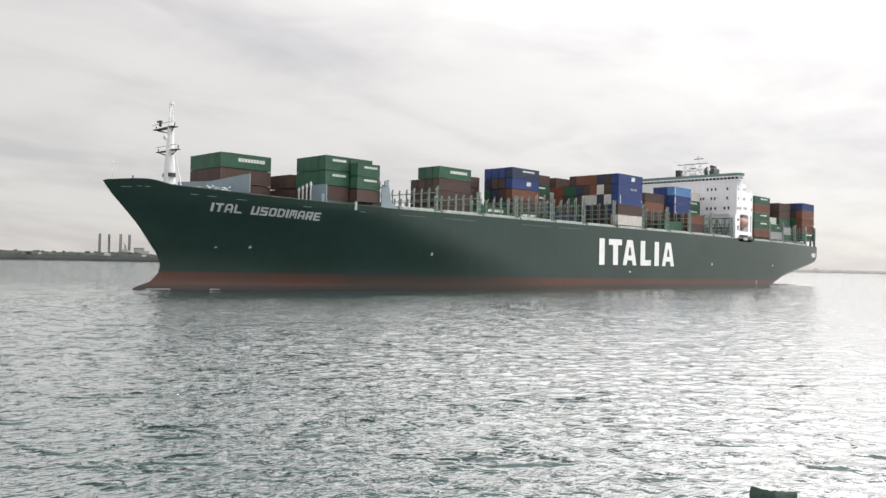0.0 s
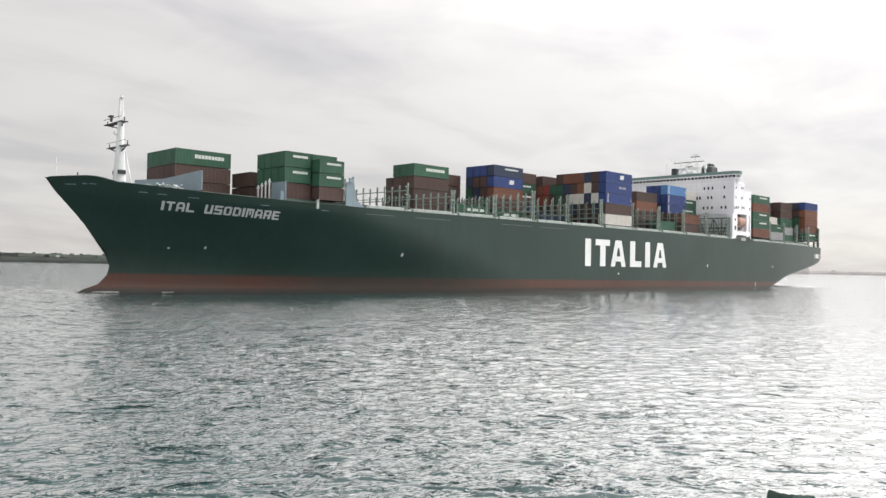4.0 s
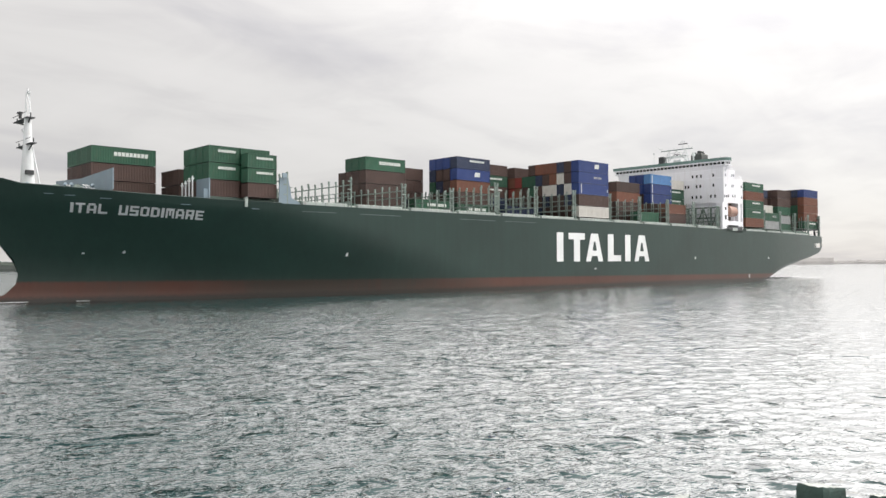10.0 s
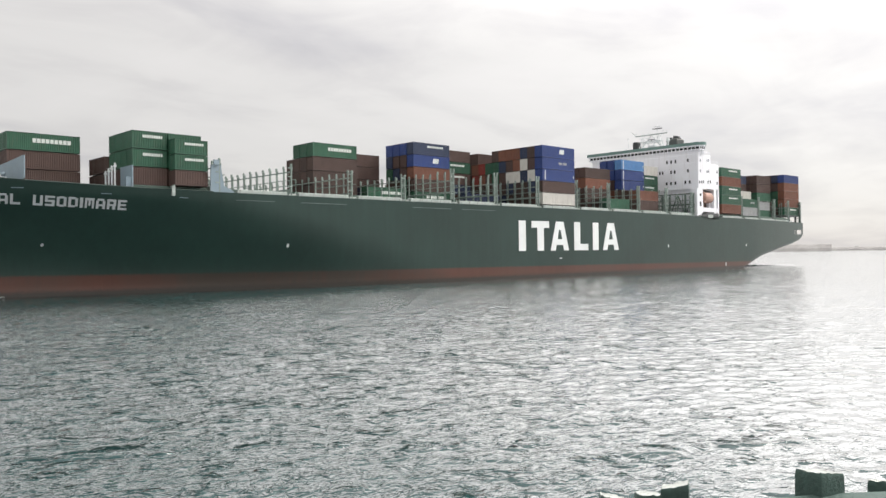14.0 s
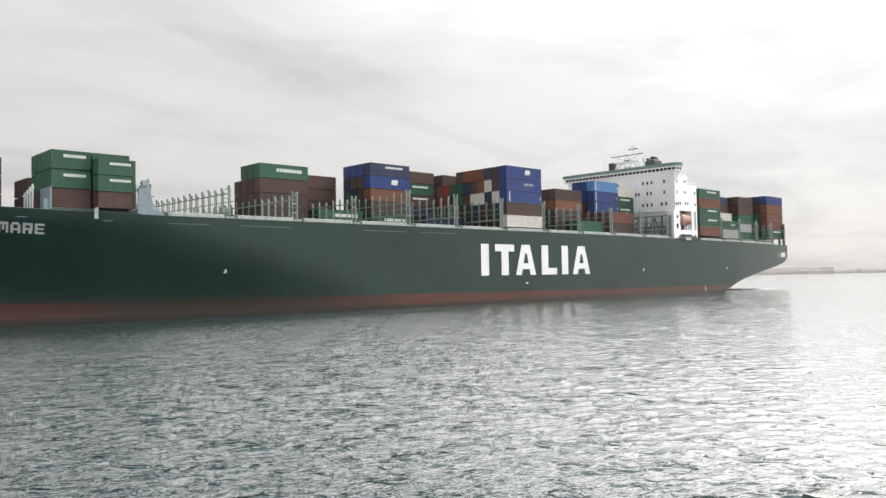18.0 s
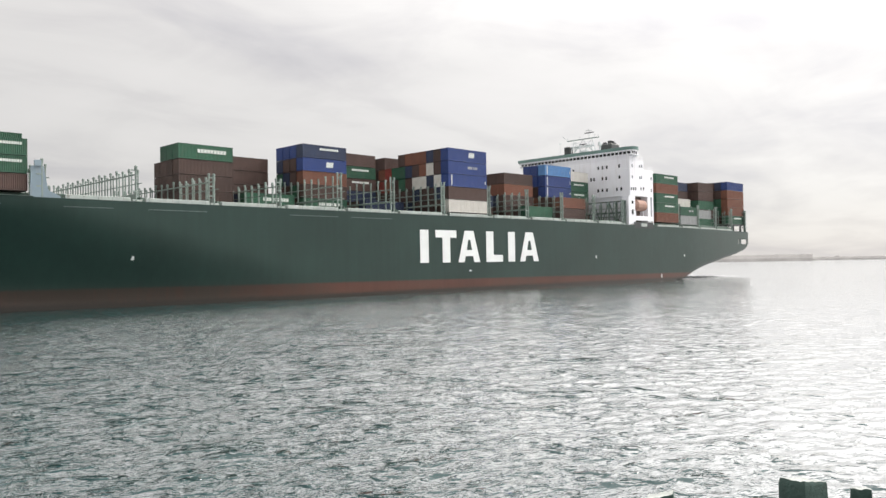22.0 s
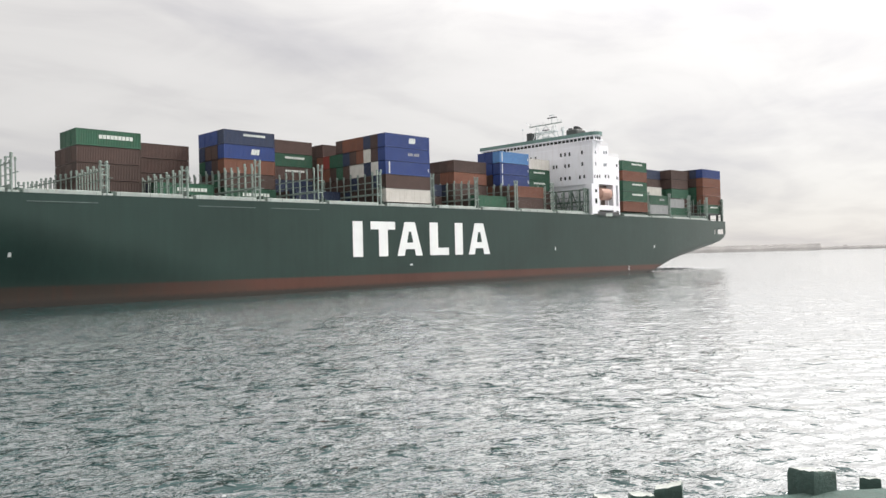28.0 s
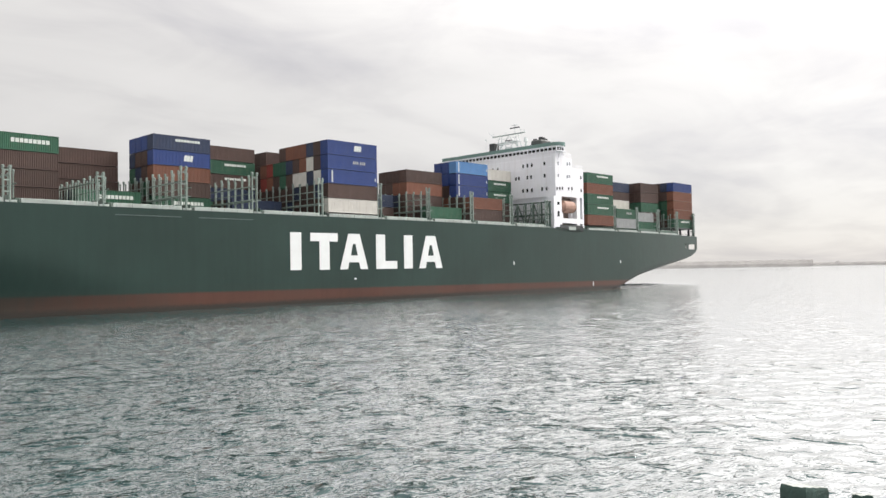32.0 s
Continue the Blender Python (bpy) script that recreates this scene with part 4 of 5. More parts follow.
# ---- containers, each a thing that rides on the ship ----
WORDS = {
    "green": "dark green steel shipping container", "brown": "rust-brown steel shipping container", "orange": "dull orange steel shipping container",
    "red": "faded red steel shipping container", "navy": "navy blue steel shipping container", "blue": "bright blue steel shipping container",
    "sky": "light blue steel shipping container", "white": "off-white steel shipping container", "grey": "grey steel shipping container",
}
CW = 2.54
PROTO = {}


def corrugated(length, height, pitch, depth):
    """A ribbed sheet in the plane of x and z, ribs upright, out to -y."""
    s = Shape()
    n = max(4, int(length / pitch))
    xs = []
    for i in range(n):
        a = length * i / n
        w = length / n
        xs += [(a, 0), (a + 0.28 * w, 0), (a + 0.5 * w, depth), (a + 0.78 * w, depth)]
    xs.append((length, 0))
    for (x0, d0), (x1, d1) in zip(xs, xs[1:]):
        s.quad((x0, d0, 0), (x1, d1, 0), (x1, d1, height), (x0, d0, height))
    return s


def container(colour, length, height, mark):
    key = (colour, round(length, 2), round(height, 2), mark)
    if key in PROTO:
        return PROTO[key]
    m = PAINT[colour]
    text = WORDS[colour] + {"": "", "long": " with broad white inscription", "short": " with bold white emblem", "thin": " with narrow white inscription", "stripe": " with pale corner stripes", "faint": " with a dim inscription"}[mark]
    c = thing("shipping_container", text + (", short" if length < 7 else ""), "container", "containers on deck")
    L, H = length, height
    fr = Shape()
    for x in (0, L - 0.16):
        for y in (0, CW - 0.16):
            fr.box(x, x + 0.16, y, y + 0.16, 0.10, H - 0.10)
    for y in (0, CW - 0.12):
        fr.box(0.16, L - 0.16, y, y + 0.12, 0.0, 0.16)
        fr.box(0.16, L - 0.16, y + 0.01, y + 0.11, H - 0.12, H - 0.01)
    for x in (0, L - 0.12):
        fr.box(x, x + 0.12, 0.16, CW - 0.16, 0.0, 0.16)
        fr.box(x, x + 0.12, 0.16, CW - 0.16, H - 0.14, H - 0.01)
    for x in (-0.01, L - 0.17):
        for y in (-0.01, CW - 0.17):
            for z in (-0.005, H - 0.12):
                fr.box(x, x + 0.18, y, y + 0.18, z, z + 0.125)
    part("frame", fr, m, c)
    for y, flip in ((0.035, 1), (CW - 0.035, -1)):
        sd = corrugated(L - 0.3, H - 0.28, 0.30, 0.045)
        me = raw_mesh(sd, "side_panel", m)
        o = part("side_panel", me, m, c)
        o.matrix_basis = pose(0.15, y, 0.15) if flip == 1 else pose(L - 0.15, y, 0.15, 0, 0, 180)
    front = raw_mesh(corrugated(CW - 0.3, H - 0.28, 0.25, 0.045), "front_wall", m)
    o = part("front_wall", front, m, c)
    o.matrix_basis = pose(0.035, CW - 0.15, 0.15, 0, 0, -90)
    rf = Shape()
    for i in range(int(L / 1.2)):
        rf.box(0.3 + i * 1.2, 0.95 + i * 1.2, 0.3, CW - 0.3, H - 0.035, H - 0.012)
    rf.quad((0.1, 0.1, H - 0.03), (L - 0.1, 0.1, H - 0.03), (L - 0.1, CW - 0.1, H - 0.03), (0.1, CW - 0.1, H - 0.03))
    part("roof", rf, m, c)
    for i in (0, 1):
        d = Shape().box(L - 0.07, L - 0.03, 0.17 + i * 1.055, 1.215 + i * 1.055, 0.17, H - 0.15)
        door = part("door", d, m, c)
        part("locking_bars", Shape().tube((L - 0.01, 0.5 + i * 1.05, 0.1), (L - 0.01, 0.5 + i * 1.05, H - 0.1), 0.025, sides=5).tube((L - 0.01, 0.95 + i * 1.05, 0.1), (L - 0.01, 0.95 + i * 1.05, H - 0.1), 0.025, sides=5), GALV, door)
    fl = Shape().quad((0.1, 0.1, 0.08), (L - 0.1, 0.1, 0.08), (L - 0.1, CW - 0.1, 0.08), (0.1, CW - 0.1, 0.08))
    part("floor", fl, DARK, c)
    if mark == "long":
        # nine blocks in a row, plain
        for i in range(9):
            w = L * 0.54 / 9
            x = L * 0.34 + i * w
            part("inscription", Shape().box(x, x + w * 0.80, -0.02, 0.03, H * 0.46, H * 0.70), MARK, c)
    elif mark == "thin":
        for i in range(9):
            w = L * (0.58 if L < 7 else 0.44) / 9
            x = L * (0.30 if L < 7 else 0.38) + i * w
            part("inscription", Shape().box(x, x + w * 0.82, -0.02, 0.03, H * 0.62, H * 0.78), MARK, c)
    elif mark == "short":
        for i, (a, b) in enumerate(((0.0, 0.33), (0.36, 0.66), (0.70, 1.0))):
            x0, x1 = L * 0.52 + 1.9 * a, L * 0.52 + 1.9 * b
            part("emblem", Shape().prism([(x0, H * 0.36), (x1, H * 0.36), (x1 + 0.25, H * 0.76), (x0 + 0.25, H * 0.76)], lambda s, z, d: (s, 0.03 - d, z), 0.05), MARK, c)
    elif mark == "faint":
        for i in range(6):
            w = L * 0.24 / 6
            x = L * 0.50 + i * w + (0.3 if i > 2 else 0)
            part("inscription", Shape().box(x, x + w * 0.7, -0.02, 0.03, H * 0.45, H * 0.66), GALV, c)
    elif mark == "stripe":
        part("stripe", Shape().box(L * 0.07, L * 0.07 + 0.32, -0.02, 0.03, 0.25, H - 0.25), MARK, c)
        part("stripe", Shape().box(L * 0.955, L * 0.955 + 0.2, -0.02, 0.03, H * 0.35, H * 0.6), MARK, c)
    PROTO[key] = c
    c["fresh"] = 1
    return c


def place(colour, length, height, mark, x, y, z):
    c = container(colour, length, height, mark)
    local = pose(x, y, z)
    if "fresh" in c:
        del c["fresh"]
        ob = c
        ob.matrix_basis = local
    else:
        ob = copy_thing(c, local)
    MOVING.append((ob, local))


def stack(x, length, y, tiers, base=19.1, pitch=3.09, height=2.98, marks=None):
    """A stack of containers in one row, from the hatch cover upwards. tiers: colours; marks: tier -> inscription."""
    for i, colour in enumerate(tiers):
        place(colour, length, height, (marks or {}).get(i, ""), x, y, base + i * pitch)


def block(x, length, y, rows, base=19.1, pitch=3.09, height=2.98, marks=None, row_pitch=2.64):
    """Stacks side by side from the port side inwards; each row is a list of colours. Marks go on the outermost row."""
    for i, tiers in enumerate(rows):
        stack(x, length, y + i * row_pitch, tiers, base, pitch, height, marks if i == 0 else None)


def load_cargo():
    G, B, O, R, N, U, S, W, Y = "green", "brown", "orange", "red", "navy", "blue", "sky", "white", "grey"
    block(23.2, 12.2, -2.1, [[B, B, G]] * 5, base=19.2, pitch=3.25, height=3.1, marks={2: "long"})
    block(39.0, 12.0, -4.2, [[B, B]] * 3, base=19.15, pitch=3.2)
    block(38.8, 6.2, -17.4, [[B, G, G]] * 4, base=19.2, pitch=3.18, height=3.06, marks={1: "thin", 2: "thin"})
    block(45.3, 6.2, -17.4, [[B, G, G]] * 4, base=19.2, pitch=3.18, height=3.06)
    stack(45.3, 6.2, -19.98, [B, G, G], base=19.2, pitch=2.78, height=2.68, marks={1: "thin", 2: "thin"})
    block(83.8, 12.1, -6.0, [[B, B, B, G]] * 3, base=19.2, pitch=3.16, height=3.05, marks={3: "long"}, row_pitch=2.75)
    block(83.8, 12.1, 2.3, [[B, B, B]], base=19.2, pitch=3.16, height=3.05)
    block(99.0, 12.4, 4.9, [[B, B, B, B]] * 3, base=19.2, pitch=3.16, height=3.05)
    block(99.0, 12.2, -6.0, [[G], [N], [B]], base=19.6, marks={0: "long"})
    block(113.9, 12.4, -5.6, [[G, B, O, U, N], [B, G, B, B, U], [B, B, N, B, U], [B, B, G, N, U]], base=19.15, marks={3: "short", 4: "thin", 0: "long"}, row_pitch=2.75)
    block(129.6, 12.4, 2.3, [[G, N, B, G, B], [B, B, B, B, B], [B, B, B, B, B]], base=19.3, pitch=3.12, height=3.02, marks={3: "thin", 2: "thin"})
    block(129.6, 12.2, -8.6, [[N], [B], [B]])
    front = [
        [W, B, U, U, U], [B, N, W, B, B], [B, B, N, W, N], [B, B, W, O, O], [B, N, W, B, O], [N, B, B, N, O],
        [B, B, G, G, B], [B, B, B, G], [B, B, O, R], [B, B, R, O, B], [B, B, B, B, B],
    ]
    block(145.0, 13.7, -21.2, front, base=19.15, pitch=3.12, height=3.02, marks={4: "short", 2: "stripe", 3: "faint"}, row_pitch=2.58)
    block(161.5, 12.2, -10.0, [[B, N], [N, B], [B, B]])
    block(176.8, 12.6, -11.6, [[B, B, O, B], [B, N, O, B], [B, N, B, B], [B, B, B, B]], base=19.3, pitch=3.14, height=3.03)
    block(177.0, 12.2, -18.7, [[G], [B]])
    block(193.0, 12.6, -13.4, [[B, B, U, U, S], [B, O, B, U, U], [B, B, B, N, U]], base=19.3, pitch=3.17, height=3.06, marks={2: "stripe", 3: "stripe", 4: "stripe"}, row_pitch=2.8)
    block(193.0, 12.2, -18.7, [[B, O], [B, B]])
    block(208.2, 12.4, -9.3, [[B, B, G, G, W], [B, B, G, B, W], [B, B, B, B, W]], base=19.2, pitch=3.13, height=3.03, marks={2: "thin", 3: "thin"})
    block(242.0, 14.2, -21.2, [[O, G, G, O, G], [B, B, B, B, B], [B, B, G, B, B]], base=19.3, pitch=3.19, height=3.08, marks={1: "thin", 2: "thin", 4: "thin"})
    block(259.0, 12.0, -20.6, [[Y, G], [Y, N, W], [Y, G, W]], base=18.9, marks={1: "faint"})
    block(274.0, 12.2, -18.2, [[G, Y], [G, Y]], base=18.5)
    block(274.0, 12.2, -9.0, [[B, B, B, B, N], [B, B, B, B, N], [B, B, B, B, B], [B, B, B, B, B], [B, B, B, B, B]], base=19.0, pitch=3.34, height=3.2)
    block(288.8, 12.2, -12.0, [[G, B, G, B, B], [B, B, G, B, B], [B, B, B, B, B], [B, B, B, B, B]], base=18.9, pitch=3.42, height=3.28)
    block(305.0, 14.2, -15.8, [[G, O, O, O, U], [B, G, G, B, N], [B, B, G, B, B], [B, B, G, B, B], [B, B, B, B, B]], base=20.4, pitch=3.30, height=3.18, marks={0: "thin"})
    plinth = Shape()
    for y in (-15.2, -9, -3, 3):
        for x in (304.5, 311, 317.4):
            plinth.box(x, x + 0.6, y, y + 0.6, 17.1, 20.3)
    plinth.box(305, 319.2, -15.8, -2.5, 19.9, 20.39)
    part("container_stand", plinth, DARK, ship)


load_cargo()


# ---- water: one sheet to the horizon, with real wavelets near the camera ----
def build_water():
    rng = np.random.default_rng(4)
    az = np.concatenate([np.radians(np.arange(-3.0, 90.0, 0.15)), np.radians(np.arange(90.0, 357.0, 3.0))])
    r = [6.0]
    while r[-1] < 360:
        r.append(r[-1] * 1.0033 + 0.012)
    while r[-1] < 4900:
        r.append(r[-1] * 1.12)
    r = np.array(r)
    rr, aa = np.meshgrid(r, az, indexing="ij")
    x, y = rr * np.sin(aa), rr * np.cos(aa)
    z = np.zeros_like(x)
    dx, dy = np.zeros_like(x), np.zeros_like(x)
    for i in range(54):
        lam = 0.26 * (2.0 / 0.26) ** (i / 53)
        ang = math.pi * 1.5 - 0.6 + rng.normal(0, 0.7)
        k = 2 * math.pi / lam
        amp = 0.0030 * lam ** 0.75 * (0.5 + rng.random())
        fade = np.clip((lam * 115 - rr) / (lam * 55), 0, 1) * amp
        ph = k * (x * math.cos(ang) + y * math.sin(ang)) + rng.random() * 6.28
        z += fade * np.sin(ph)
        # crests draw together
        dx += fade * math.cos(ang) * np.cos(ph)
        dy += fade * math.sin(ang) * np.cos(ph)
    x, y = x + 0.9 * dx, y + 0.9 * dy
    n, m = rr.shape
    verts = np.stack([x, y, z], -1).reshape(-1, 3)
    verts = np.vstack([verts, [[0, 0, 0]]])
    i, j = np.meshgrid(np.arange(n - 1), np.arange(m), indexing="ij")
    a = i * m + j
    b = i * m + (j + 1) % m
    quads = np.stack([a, b, b + m, a + m], -1).reshape(-1, 4)
    cap = np.stack([np.full(m, n * m), (np.arange(m) + 1) % m, np.arange(m)], -1)
    me = bpy.data.meshes.new("water")
    me.vertices.add(len(verts))
    me.vertices.foreach_set("co", verts.ravel())
    loops = np.concatenate([quads.ravel(), cap.ravel()])
    starts = np.concatenate([np.arange(len(quads)) * 4, len(quads) * 4 + np.arange(len(cap)) * 3])
    me.loops.add(len(loops))
    me.loops.foreach_set("vertex_index", loops)
    me.polygons.add(len(starts))
    me.polygons.foreach_set("loop_start", starts)
    me.update(calc_edges=True)
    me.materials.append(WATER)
    me.polygons.foreach_set("use_smooth", [True] * len(me.polygons))
    return tagged(new("water", me), "grey-green rippled harbour water with a pale sheen", "water", kind="structure")


water = build_water()


# ---- far shores ----
def polar(az, dist, z=0.0):
    a = radians(az)
    return (dist * math.sin(a), dist * math.cos(a), z)


def ridge(name, label, az0, az1, dist, profile, depth, material, step=0.12):
    """A long bank seen from the water: profile(az) is its height; it slopes up from the shore and runs back."""
    s = Shape()
    n = int((az1 - az0) / step)
    for i in range(n + 1):
        a = az0 + (az1 - az0) * i / n
        h = profile(a)
        s.v += [polar(a, dist, -1.0), polar(a, dist + 0.35 * h, h * 0.45), polar(a, dist + h, h), polar(a, dist + depth, h * 0.9), polar(a, dist + depth, -1.0)]
    for i in range(n):
        for j in range(4):
            k = i * 5 + j
            s.f.append((k, k + 1, k + 6, k + 5))
    return tagged(new(name, raw_mesh(s, name, material)), label, "shore", kind="structure")


def build_shores():
    random.seed(5)
    def wob(a, s):
        return noise.noise(Vector((a * s, 3.1, 0.7)))
    ridge("embankment", "low dark stone embankment across the water", -12, 34, 1000, lambda a: 6.4 + 0.5 * wob(a, 1.7), 60, SHORE)
    ridge("grass_bank", "dull grassy bank above the stone embankment", -12, 34, 1020, lambda a: 10.8 + 0.8 * wob(a, 0.9) + 0.8 * wob(a, 5.0) - 0.16 * (a - 16), 120, SHOREGRASS)
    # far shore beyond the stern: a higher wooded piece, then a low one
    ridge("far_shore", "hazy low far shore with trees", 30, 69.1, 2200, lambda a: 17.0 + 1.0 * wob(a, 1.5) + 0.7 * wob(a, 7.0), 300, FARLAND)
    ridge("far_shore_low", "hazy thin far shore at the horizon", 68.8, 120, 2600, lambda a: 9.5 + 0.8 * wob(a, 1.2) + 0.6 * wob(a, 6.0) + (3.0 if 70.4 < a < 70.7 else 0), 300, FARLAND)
    # jack-up platform with four tall legs
    rig = thing("jack_up_barge", "grey jack-up barge with four tall dark legs", "barge")
    rig.location = polar(22.8, 1060)
    rig.rotation_euler = (0, 0, radians(-22.8))
    leg_m = None
    for x, y in ((-18.0, -8), (-7.6, 10), (5.6, -8), (16.0, 10)):
        g = Shape()
        for dx in (-0.8, 0.8):
            for dy in (-0.8, 0.8):
                g.beam((dx, dy, -2), (dx, dy, 33.5), 1.05)
        for k in range(14):
            z = 2 + k * 2.2
            g.beam((-0.8, -0.8, z), (0.8, -0.8, z + 2.2), 0.2).beam((0.8, 0.8, z), (-0.8, 0.8, z + 2.2), 0.2)
            g.beam((-0.8, 0.8, z), (-0.8, -0.8, z + 2.2), 0.2).beam((0.8, -0.8, z), (0.8, 0.8, z + 2.2), 0.2)
        q = part("leg", g, DARK, rig)
        q.location = (x, y, 0)
    part("hull", Shape().box(-22, 22, -12, 12, 6.5, 10.5, 0.4), SHORE, rig)
    part("deck_house", Shape().box(6, 17, -6, 6, 10.5, 14.0, 0.2).box(9, 14, -4, 4, 14.0, 16.5, 0.2), CONCRETE, rig)
    part("crane", Shape().box(10.4, 11.8, -1, 1, 16.5, 20.0).beam((11, 0, 19.5), (8.6, 0, 23.0), 0.5), DARK, rig)
    # buildings, parked vans and huts on the bank
    hall = thing("shed", "pale flat-roofed shed on the far bank", "building")
    part("wall", Shape().box(-5, 8, -8, 8, 0, 11.5, 0.1).box(8, 14, -8, 8, 0, 8.5, 0.1), CONCRETE, hall)
    part("roof", Shape().box(-5.4, 8.4, -8.4, 8.4, 11.5, 12.0), SHORE, hall)
    hall.location = polar(24.2, 1110, 5.5)
    hall.rotation_euler = (0, 0, radians(-24.2))
    for a, d, w, h, c in ((17.3, 1008, 4.2, 3.4, DULLPAINT), (17.65, 1008, 5.5, 3.0, SHORE), (18.3, 1009, 3.4, 2.6, CONCRETE), (18.75, 1009, 5.0, 2.4, DULLPAINT), (22.3, 1010, 7.0, 3.2, CONCRETE), (23.3, 1008, 9.0, 3.8, DULLPAINT), (24.6, 1008, 5, 2.6, CONCRETE), (15.4, 1010, 22.0, 4.4, DARK), (13.2, 1010, 9.0, 3.4, CONCRETE), (20.6, 1012, 2.2, 3.0, DARK)):
        v = thing("parked_van" if w < 6 else "hut", "pale box-shaped vehicle on the far bank" if w < 6 else "low hut on the far bank", "van" if w < 6 else "hut")
        part("body", Shape().box(-w / 2, w / 2, -1.2, 1.2, 0.4, h, 0.25), c, v)
        part("base", Shape().box(-w / 2 + 0.3, w / 2 - 0.3, -1.0, 1.0, 0, 0.42), DARK, v)
        v.location = polar(a, d, 6.1)
        v.rotation_euler = (0, 0, radians(-a))
    # scrub along the foot and the top of the bank
    rng = random.Random(21)
    scrub = Shape()
    for i in range(260):
        az = rng.uniform(8.0, 26.0)
        d, z = (1008 + rng.uniform(0, 6), 5.6) if i % 9 else (1032 + rng.uniform(0, 8), 10.0)
        c = Vector(polar(az, d, z))
        for k in range(3):
            o = c + Vector((rng.uniform(-2, 2), rng.uniform(-1, 1), rng.uniform(0, 0.6)))
            w, h = rng.uniform(0.8, 2.0), rng.uniform(0.7, 1.8)
            top = len(scrub.v)
            scrub.v += [tuple(o + Vector((w * math.cos(q) * rng.uniform(0.7, 1.2), w * math.sin(q), -0.6))) for q in (0, 1.26, 2.51, 3.77, 5.03)]
            scrub.v += [tuple(o + Vector((w * 0.7 * math.cos(q + 0.6) * rng.uniform(0.7, 1.2), w * 0.7 * math.sin(q + 0.6), h * rng.uniform(0.5, 0.8)))) for q in (0, 1.26, 2.51, 3.77, 5.03)]
            scrub.v.append(tuple(o + Vector((0, 0, h))))
            for q in range(5):
                r = (q + 1) % 5
                scrub.f += [(top + q, top + r, top + 5 + q), (top + r, top + 5 + r, top + 5 + q), (top + 5 + q, top + 5 + r, top + 10)]
    tagged(new("scrub", scrub.mesh("scrub", BUSH)), "dark low scrub on the far bank", "bushes", kind="stuff")


build_shores()


# ---- timber piles and a beam in front of the camera ----
def pile(name, label, az, dist, top, w, turn, lean=0.0, slope=0.0, chipped=0.03, seed=1, fall=0.15):
    """A square weathered pile from the bed up to its worn head, which tips away from the camera to narrow its top."""
    away = radians(90 - az - turn)
    rng = random.Random(seed)
    t = thing(name, label, "pile", "timber piles")
    me = bpy.data.meshes.new("trunk")
    bm = bmesh.new()
    n = 6
    rings = []
    zs = [-9.0, -5.0, -3.0, -2.0, -1.2, -0.7, -0.35, -0.12, -0.05, -0.018, 0.0]
    for z in zs:
        ring = []
        for side in range(4):
            for i in range(n):
                f = -1 + 2 * i / n
                p = [(f, -1), (1, f), (-f, 1), (-1, -f)][side]
                r = max(abs(p[0]), abs(p[1]))
                q = 1.0 - 0.06 * max(0, abs(p[0]) + abs(p[1]) - 1.55)
                if z > -0.06:
                    q *= 0.995 if z < -0.03 else (0.975 if z < 0 else 0.93)
                q *= 1 + rng.uniform(-0.012, 0.012)
                zz = z + (slope * p[0] * w * 0.5 - fall * w * 0.5 * (p[0] * math.cos(away) + p[1] * math.sin(away)) + rng.uniform(-chipped, chipped) if z > -0.2 else 0)
                ring.append(bm.verts.new((p[0] * q * w / 2, p[1] * q * w / 2, zz)))
        rings.append(ring)
    for a, b in zip(rings, rings[1:]):
        for i in range(len(a)):
            j = (i + 1) % len(a)
            bm.faces.new((a[i], a[j], b[j], b[i]))
    bmesh.ops.recalc_face_normals(bm, faces=bm.faces)
    heads = [tuple(v.co) for v in rings[-1]]
    bm.to_mesh(me)
    me.materials.append(TIMBER)
    part("trunk", smooth(me, 0.5), TIMBER, t)
    bm.free()
    end = Shape()
    c = len(heads)
    mid = sum((Vector(h) for h in heads), Vector()) / c
    end.v = [tuple(mid + (Vector(h) - mid) * 1.0) for h in heads] + [tuple(mid + Vector((0, 0, 0.006)))]
    end.f = [(i, (i + 1) % c, c) for i in range(c)]
    part("end_grain", end, TIMBERTOP, t, "bleached worn end grain, coloured paler for the sky's shine")
    t.matrix_basis = Matrix.Translation(polar(az, dist, top)) @ pose(0, 0, 0, lean, lean * 0.5, turn)
    return t


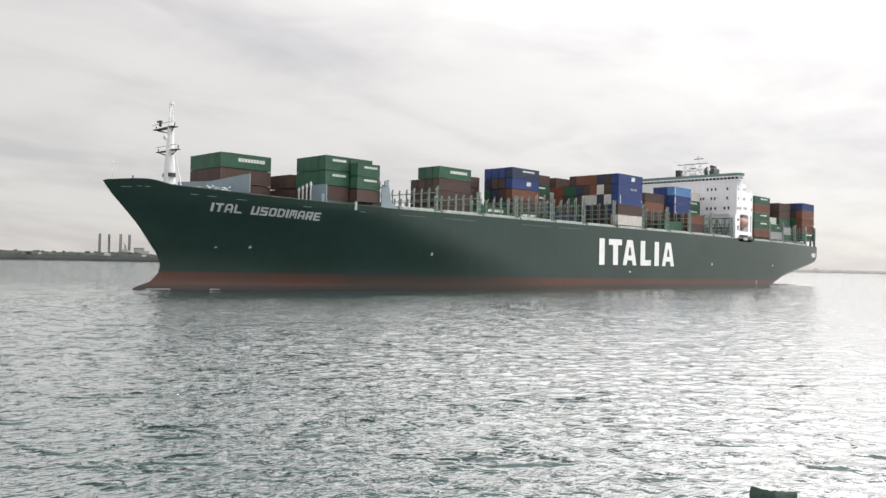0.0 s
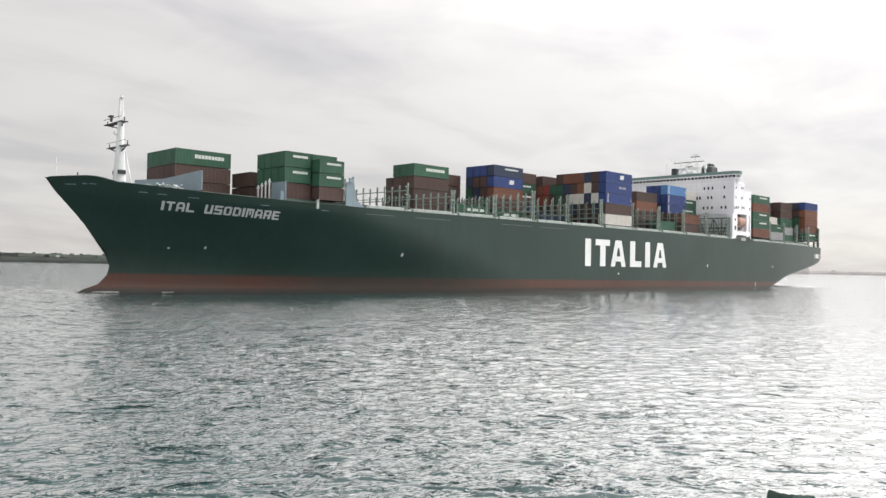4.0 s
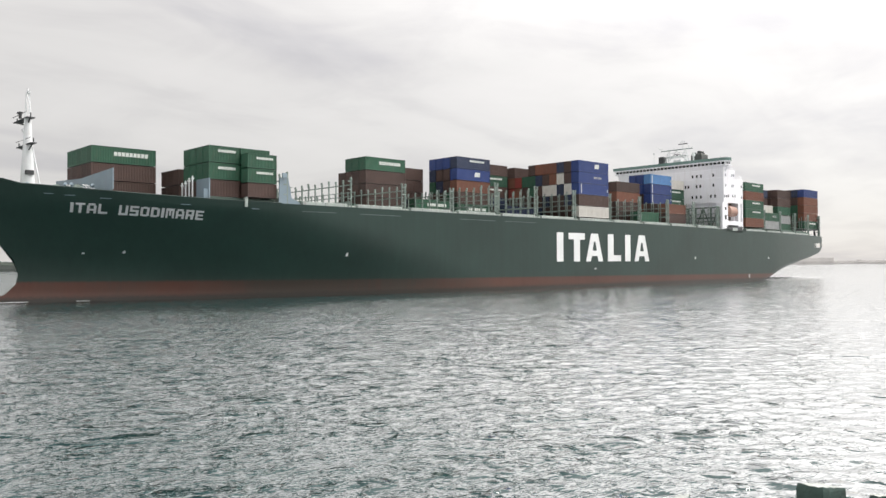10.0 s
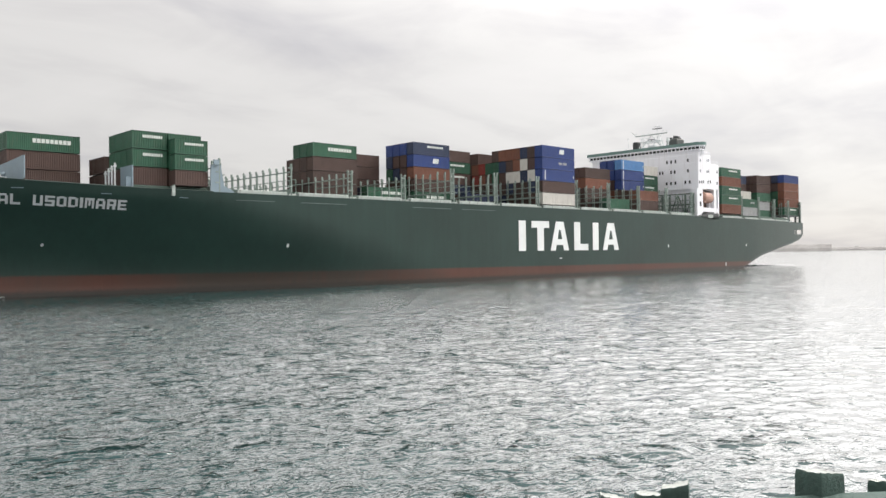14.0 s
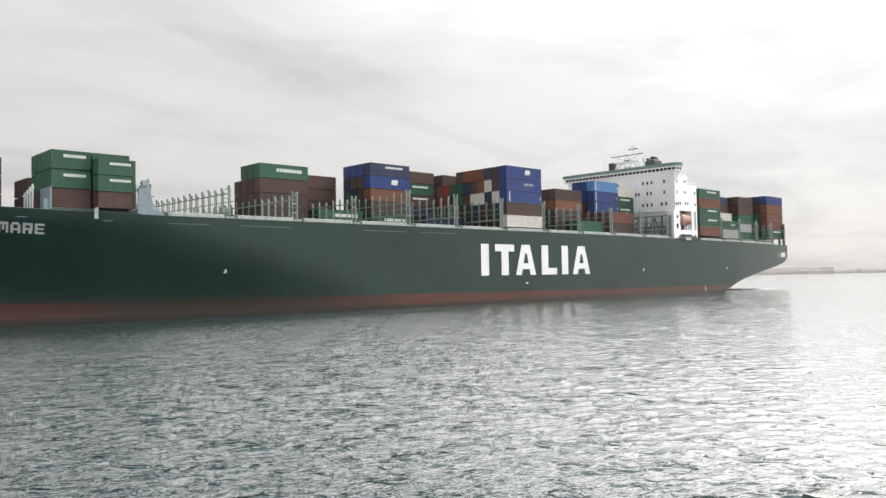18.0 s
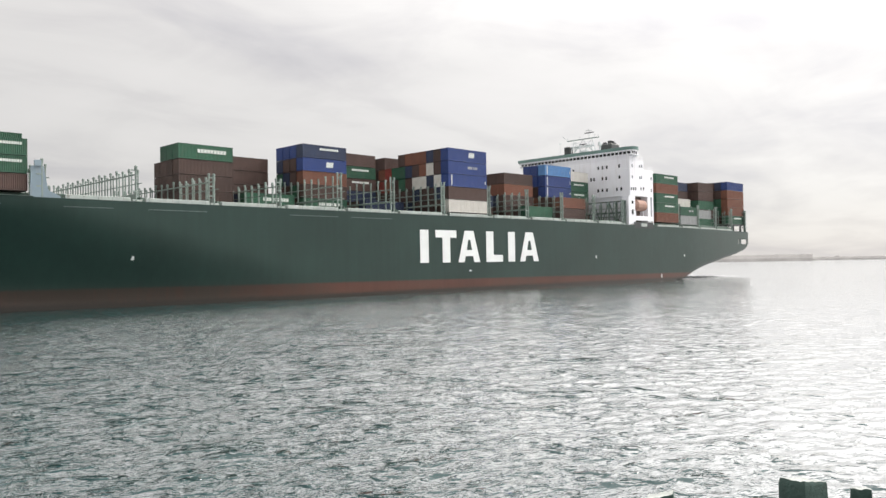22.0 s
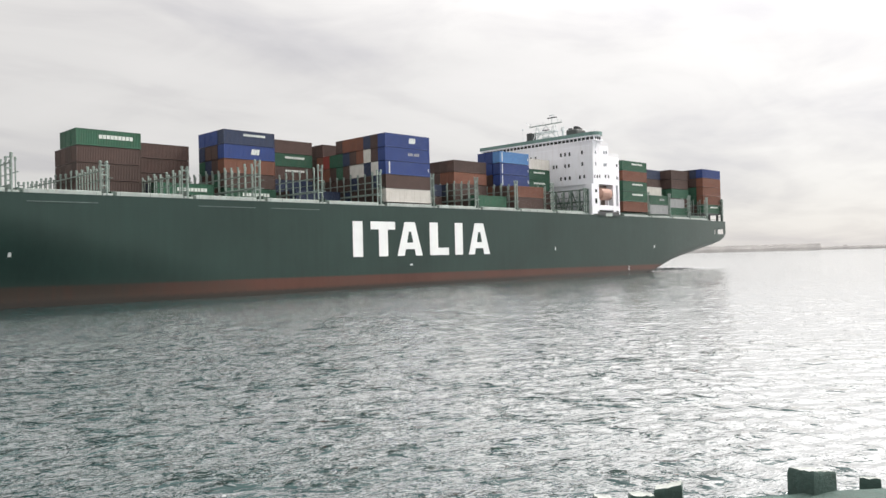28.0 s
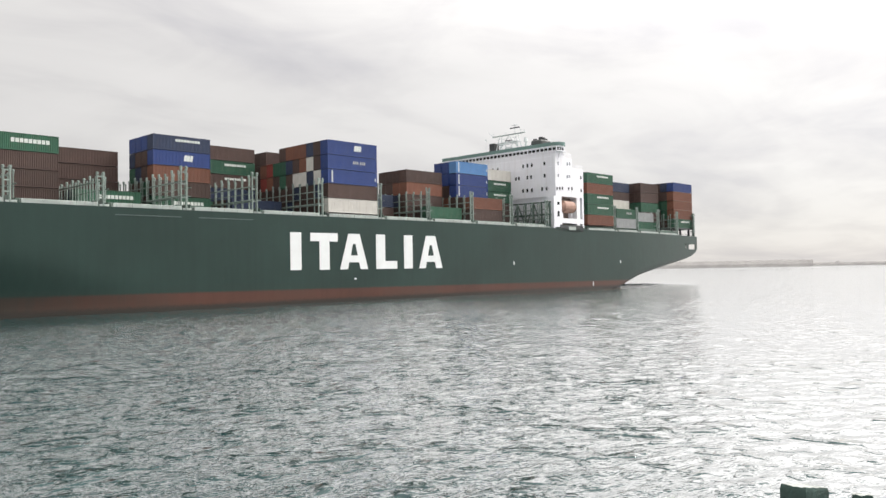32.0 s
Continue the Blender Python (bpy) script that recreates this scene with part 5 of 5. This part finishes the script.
def build_piles():
    d = 7.0
    e = EYE[2]
    def top(el, dist):
        return e + dist * math.tan(radians(el))
    dark = "weathered green-black square timber pile"
    pile("timber_pile", dark + " behind a beam", 68.15, 7.05, top(-14.25, 7.05), 0.265, -108, 0, 0.0, 0.006, 3)
    pile("timber_pile", dark + " with a bleached head coloured as if sky-lit", 71.55, 7.55, top(-14.45, 7.55), 0.165, -72, 0, 0.06, 0.008, 5)
    pile("timber_pile", dark + " with a split, pointed head", 59.05, 7.2, top(-15.85, 7.2), 0.24, -62, 2, 0.24, 0.010, 7)
    pile("timber_pile", dark + ", short", 57.2, 7.0, top(-16.5, 7.0), 0.21, -50, 1, 0.0, 0.008, 11)
    pile("timber_pile", dark + " with a broken head", 54.8, 7.1, top(-16.85, 7.1), 0.23, -50, 2, -0.15, 0.012, 13)
    # the beam along the heads
    beam = thing("timber_beam", "long squared weathered timber beam across the piles", "beam")
    p, q = Vector(polar(65.76, 6.66, 4.542)), Vector(polar(71.62, 7.05, 4.56))
    a, b = p + (p - q) * 4.0, q + (q - p) * 6.0
    s = Shape()
    rng = random.Random(2)
    n = 24
    along = (b - a).normalized()
    across = Vector((0, 0, 1)).cross(along).normalized()
    upw = along.cross(across) * -1
    if upw.z < 0:
        upw = -upw
    for i in range(n + 1):
        c = a + (b - a) * i / n
        for u, v in ((-0.16, -0.30), (0.16, -0.30), (0.16, -0.03), (0.13, 0.0), (-0.13, 0.0), (-0.16, -0.03)):
            s.v.append(tuple(c + across * (u + rng.uniform(-0.008, 0.008)) + upw * (v + rng.uniform(-0.008, 0.008))))
    for i in range(n):
        for j in range(6):
            k = (j + 1) % 6
            s.f.append((i * 6 + j, i * 6 + k, i * 6 + 6 + k, i * 6 + 6 + j))
    s.f += [tuple(range(6)), tuple(n * 6 + j for j in range(6))]
    part("timber", s, TIMBER, beam)


build_piles()


# ---- the plain quay on which the camera stands ----
def build_quay():
    a = radians(-40)
    s = Shape().box(-60, 60, -40, 2.9, -4.0, 4.9, 0.05)
    q = tagged(new("quay", s.mesh("quay", CONCRETE)), "plain grey concrete quay", "quay", kind="structure")
    q.rotation_euler = (0, 0, a)


build_quay()


# ---- foam at the stem and along the waterline ----
def build_foam():
    random.seed(8)
    for x0, x1, w, label in ((8.5, 12.5, 0.5, "thin white foam of the bow wave"), (20, 22, 0.2, "thin streak of foam along the hull"), (262, 276, 0.5, "thin foam under the stern")):
        for side in (-1, 1):
            s = Shape()
            n = int((x1 - x0) / 0.35)
            for i in range(n):
                x = x0 + (x1 - x0) * i / n
                y = half(x, 0.1) + 0.15 + random.uniform(0, w)
                a, b = random.uniform(0.2, 0.55), random.uniform(0.06, 0.2)
                k = len(s.v)
                for j in range(6):
                    t = j * math.pi / 3
                    s.v.append((x + a * math.cos(t), side * (y + b * math.sin(t)), 0.14))
                s.v.append((x, side * y, 0.24))
                s.f += [(k + j, k + (j + 1) % 6, k + 6) for j in range(6)]
            o = tagged(new("foam", raw_mesh(s, "foam", FOAM)), label, "foam", kind="stuff")
            MOVING.append((o, pose(0, 0, 0)))


build_foam()


# ---- churned water behind the screw ----
def build_wake():
    xs, ys = np.arange(266.0, 322.0, 0.35), np.arange(-22.0, 12.01, 0.35)
    gx, gy = np.meshgrid(xs, ys, indexing="ij")
    rng = np.random.default_rng(12)
    rough = np.zeros_like(gx)
    for i in range(30):
        lam = 1.3 * (3.6 / 1.3) ** (i / 29)
        # ridges turned to face the camera, so that the wash reads dark
        ang = radians(35) + rng.normal(0, 0.5)
        rough += 0.022 * lam * np.sin(2 * math.pi / lam * (gx * math.cos(ang) + gy * math.sin(ang)) + rng.random() * 6.28)
    ragged = 1 + 0.25 * np.sin(gx * 0.55) + 0.2 * np.sin(gx * 1.3 + gy)
    spread = np.clip(ragged - np.abs(gy + 5) / (8 + 0.12 * (gx - 266)), 0, 1) * np.clip((gx - 266) / 6, 0, 1) * np.clip((322 - gx) / 26, 0, 1)
    gz = (rough + 0.12) * spread - 0.12 * (spread < 0.04)
    n, m = gx.shape
    i, j = np.meshgrid(np.arange(n - 1), np.arange(m - 1), indexing="ij")
    a = (i * m + j).ravel()
    me = bpy.data.meshes.new("wake")
    me.from_pydata(np.stack([gx, gy, gz], -1).reshape(-1, 3).tolist(), [], np.stack([a, a + m, a + m + 1, a + 1], -1).tolist())
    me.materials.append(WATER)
    o = tagged(new("wake", smooth(me, 3.0)), "churned dark wash of water behind the stern", "wake", kind="stuff")
    MOVING.append((o, pose(0, 0, 0)))


build_wake()


# ---- what moves ----
def motions():
    for ob, local in MOVING:
        walk(ob, [(t, ship_pose(t) @ local) for t in SHIP_TIMES])
    walk(water, [(0, pose(0, 0, 0)), (16, pose(-7.0, -11.0, 0)), (32, pose(-14.0, -22.0, 0))])


motions()
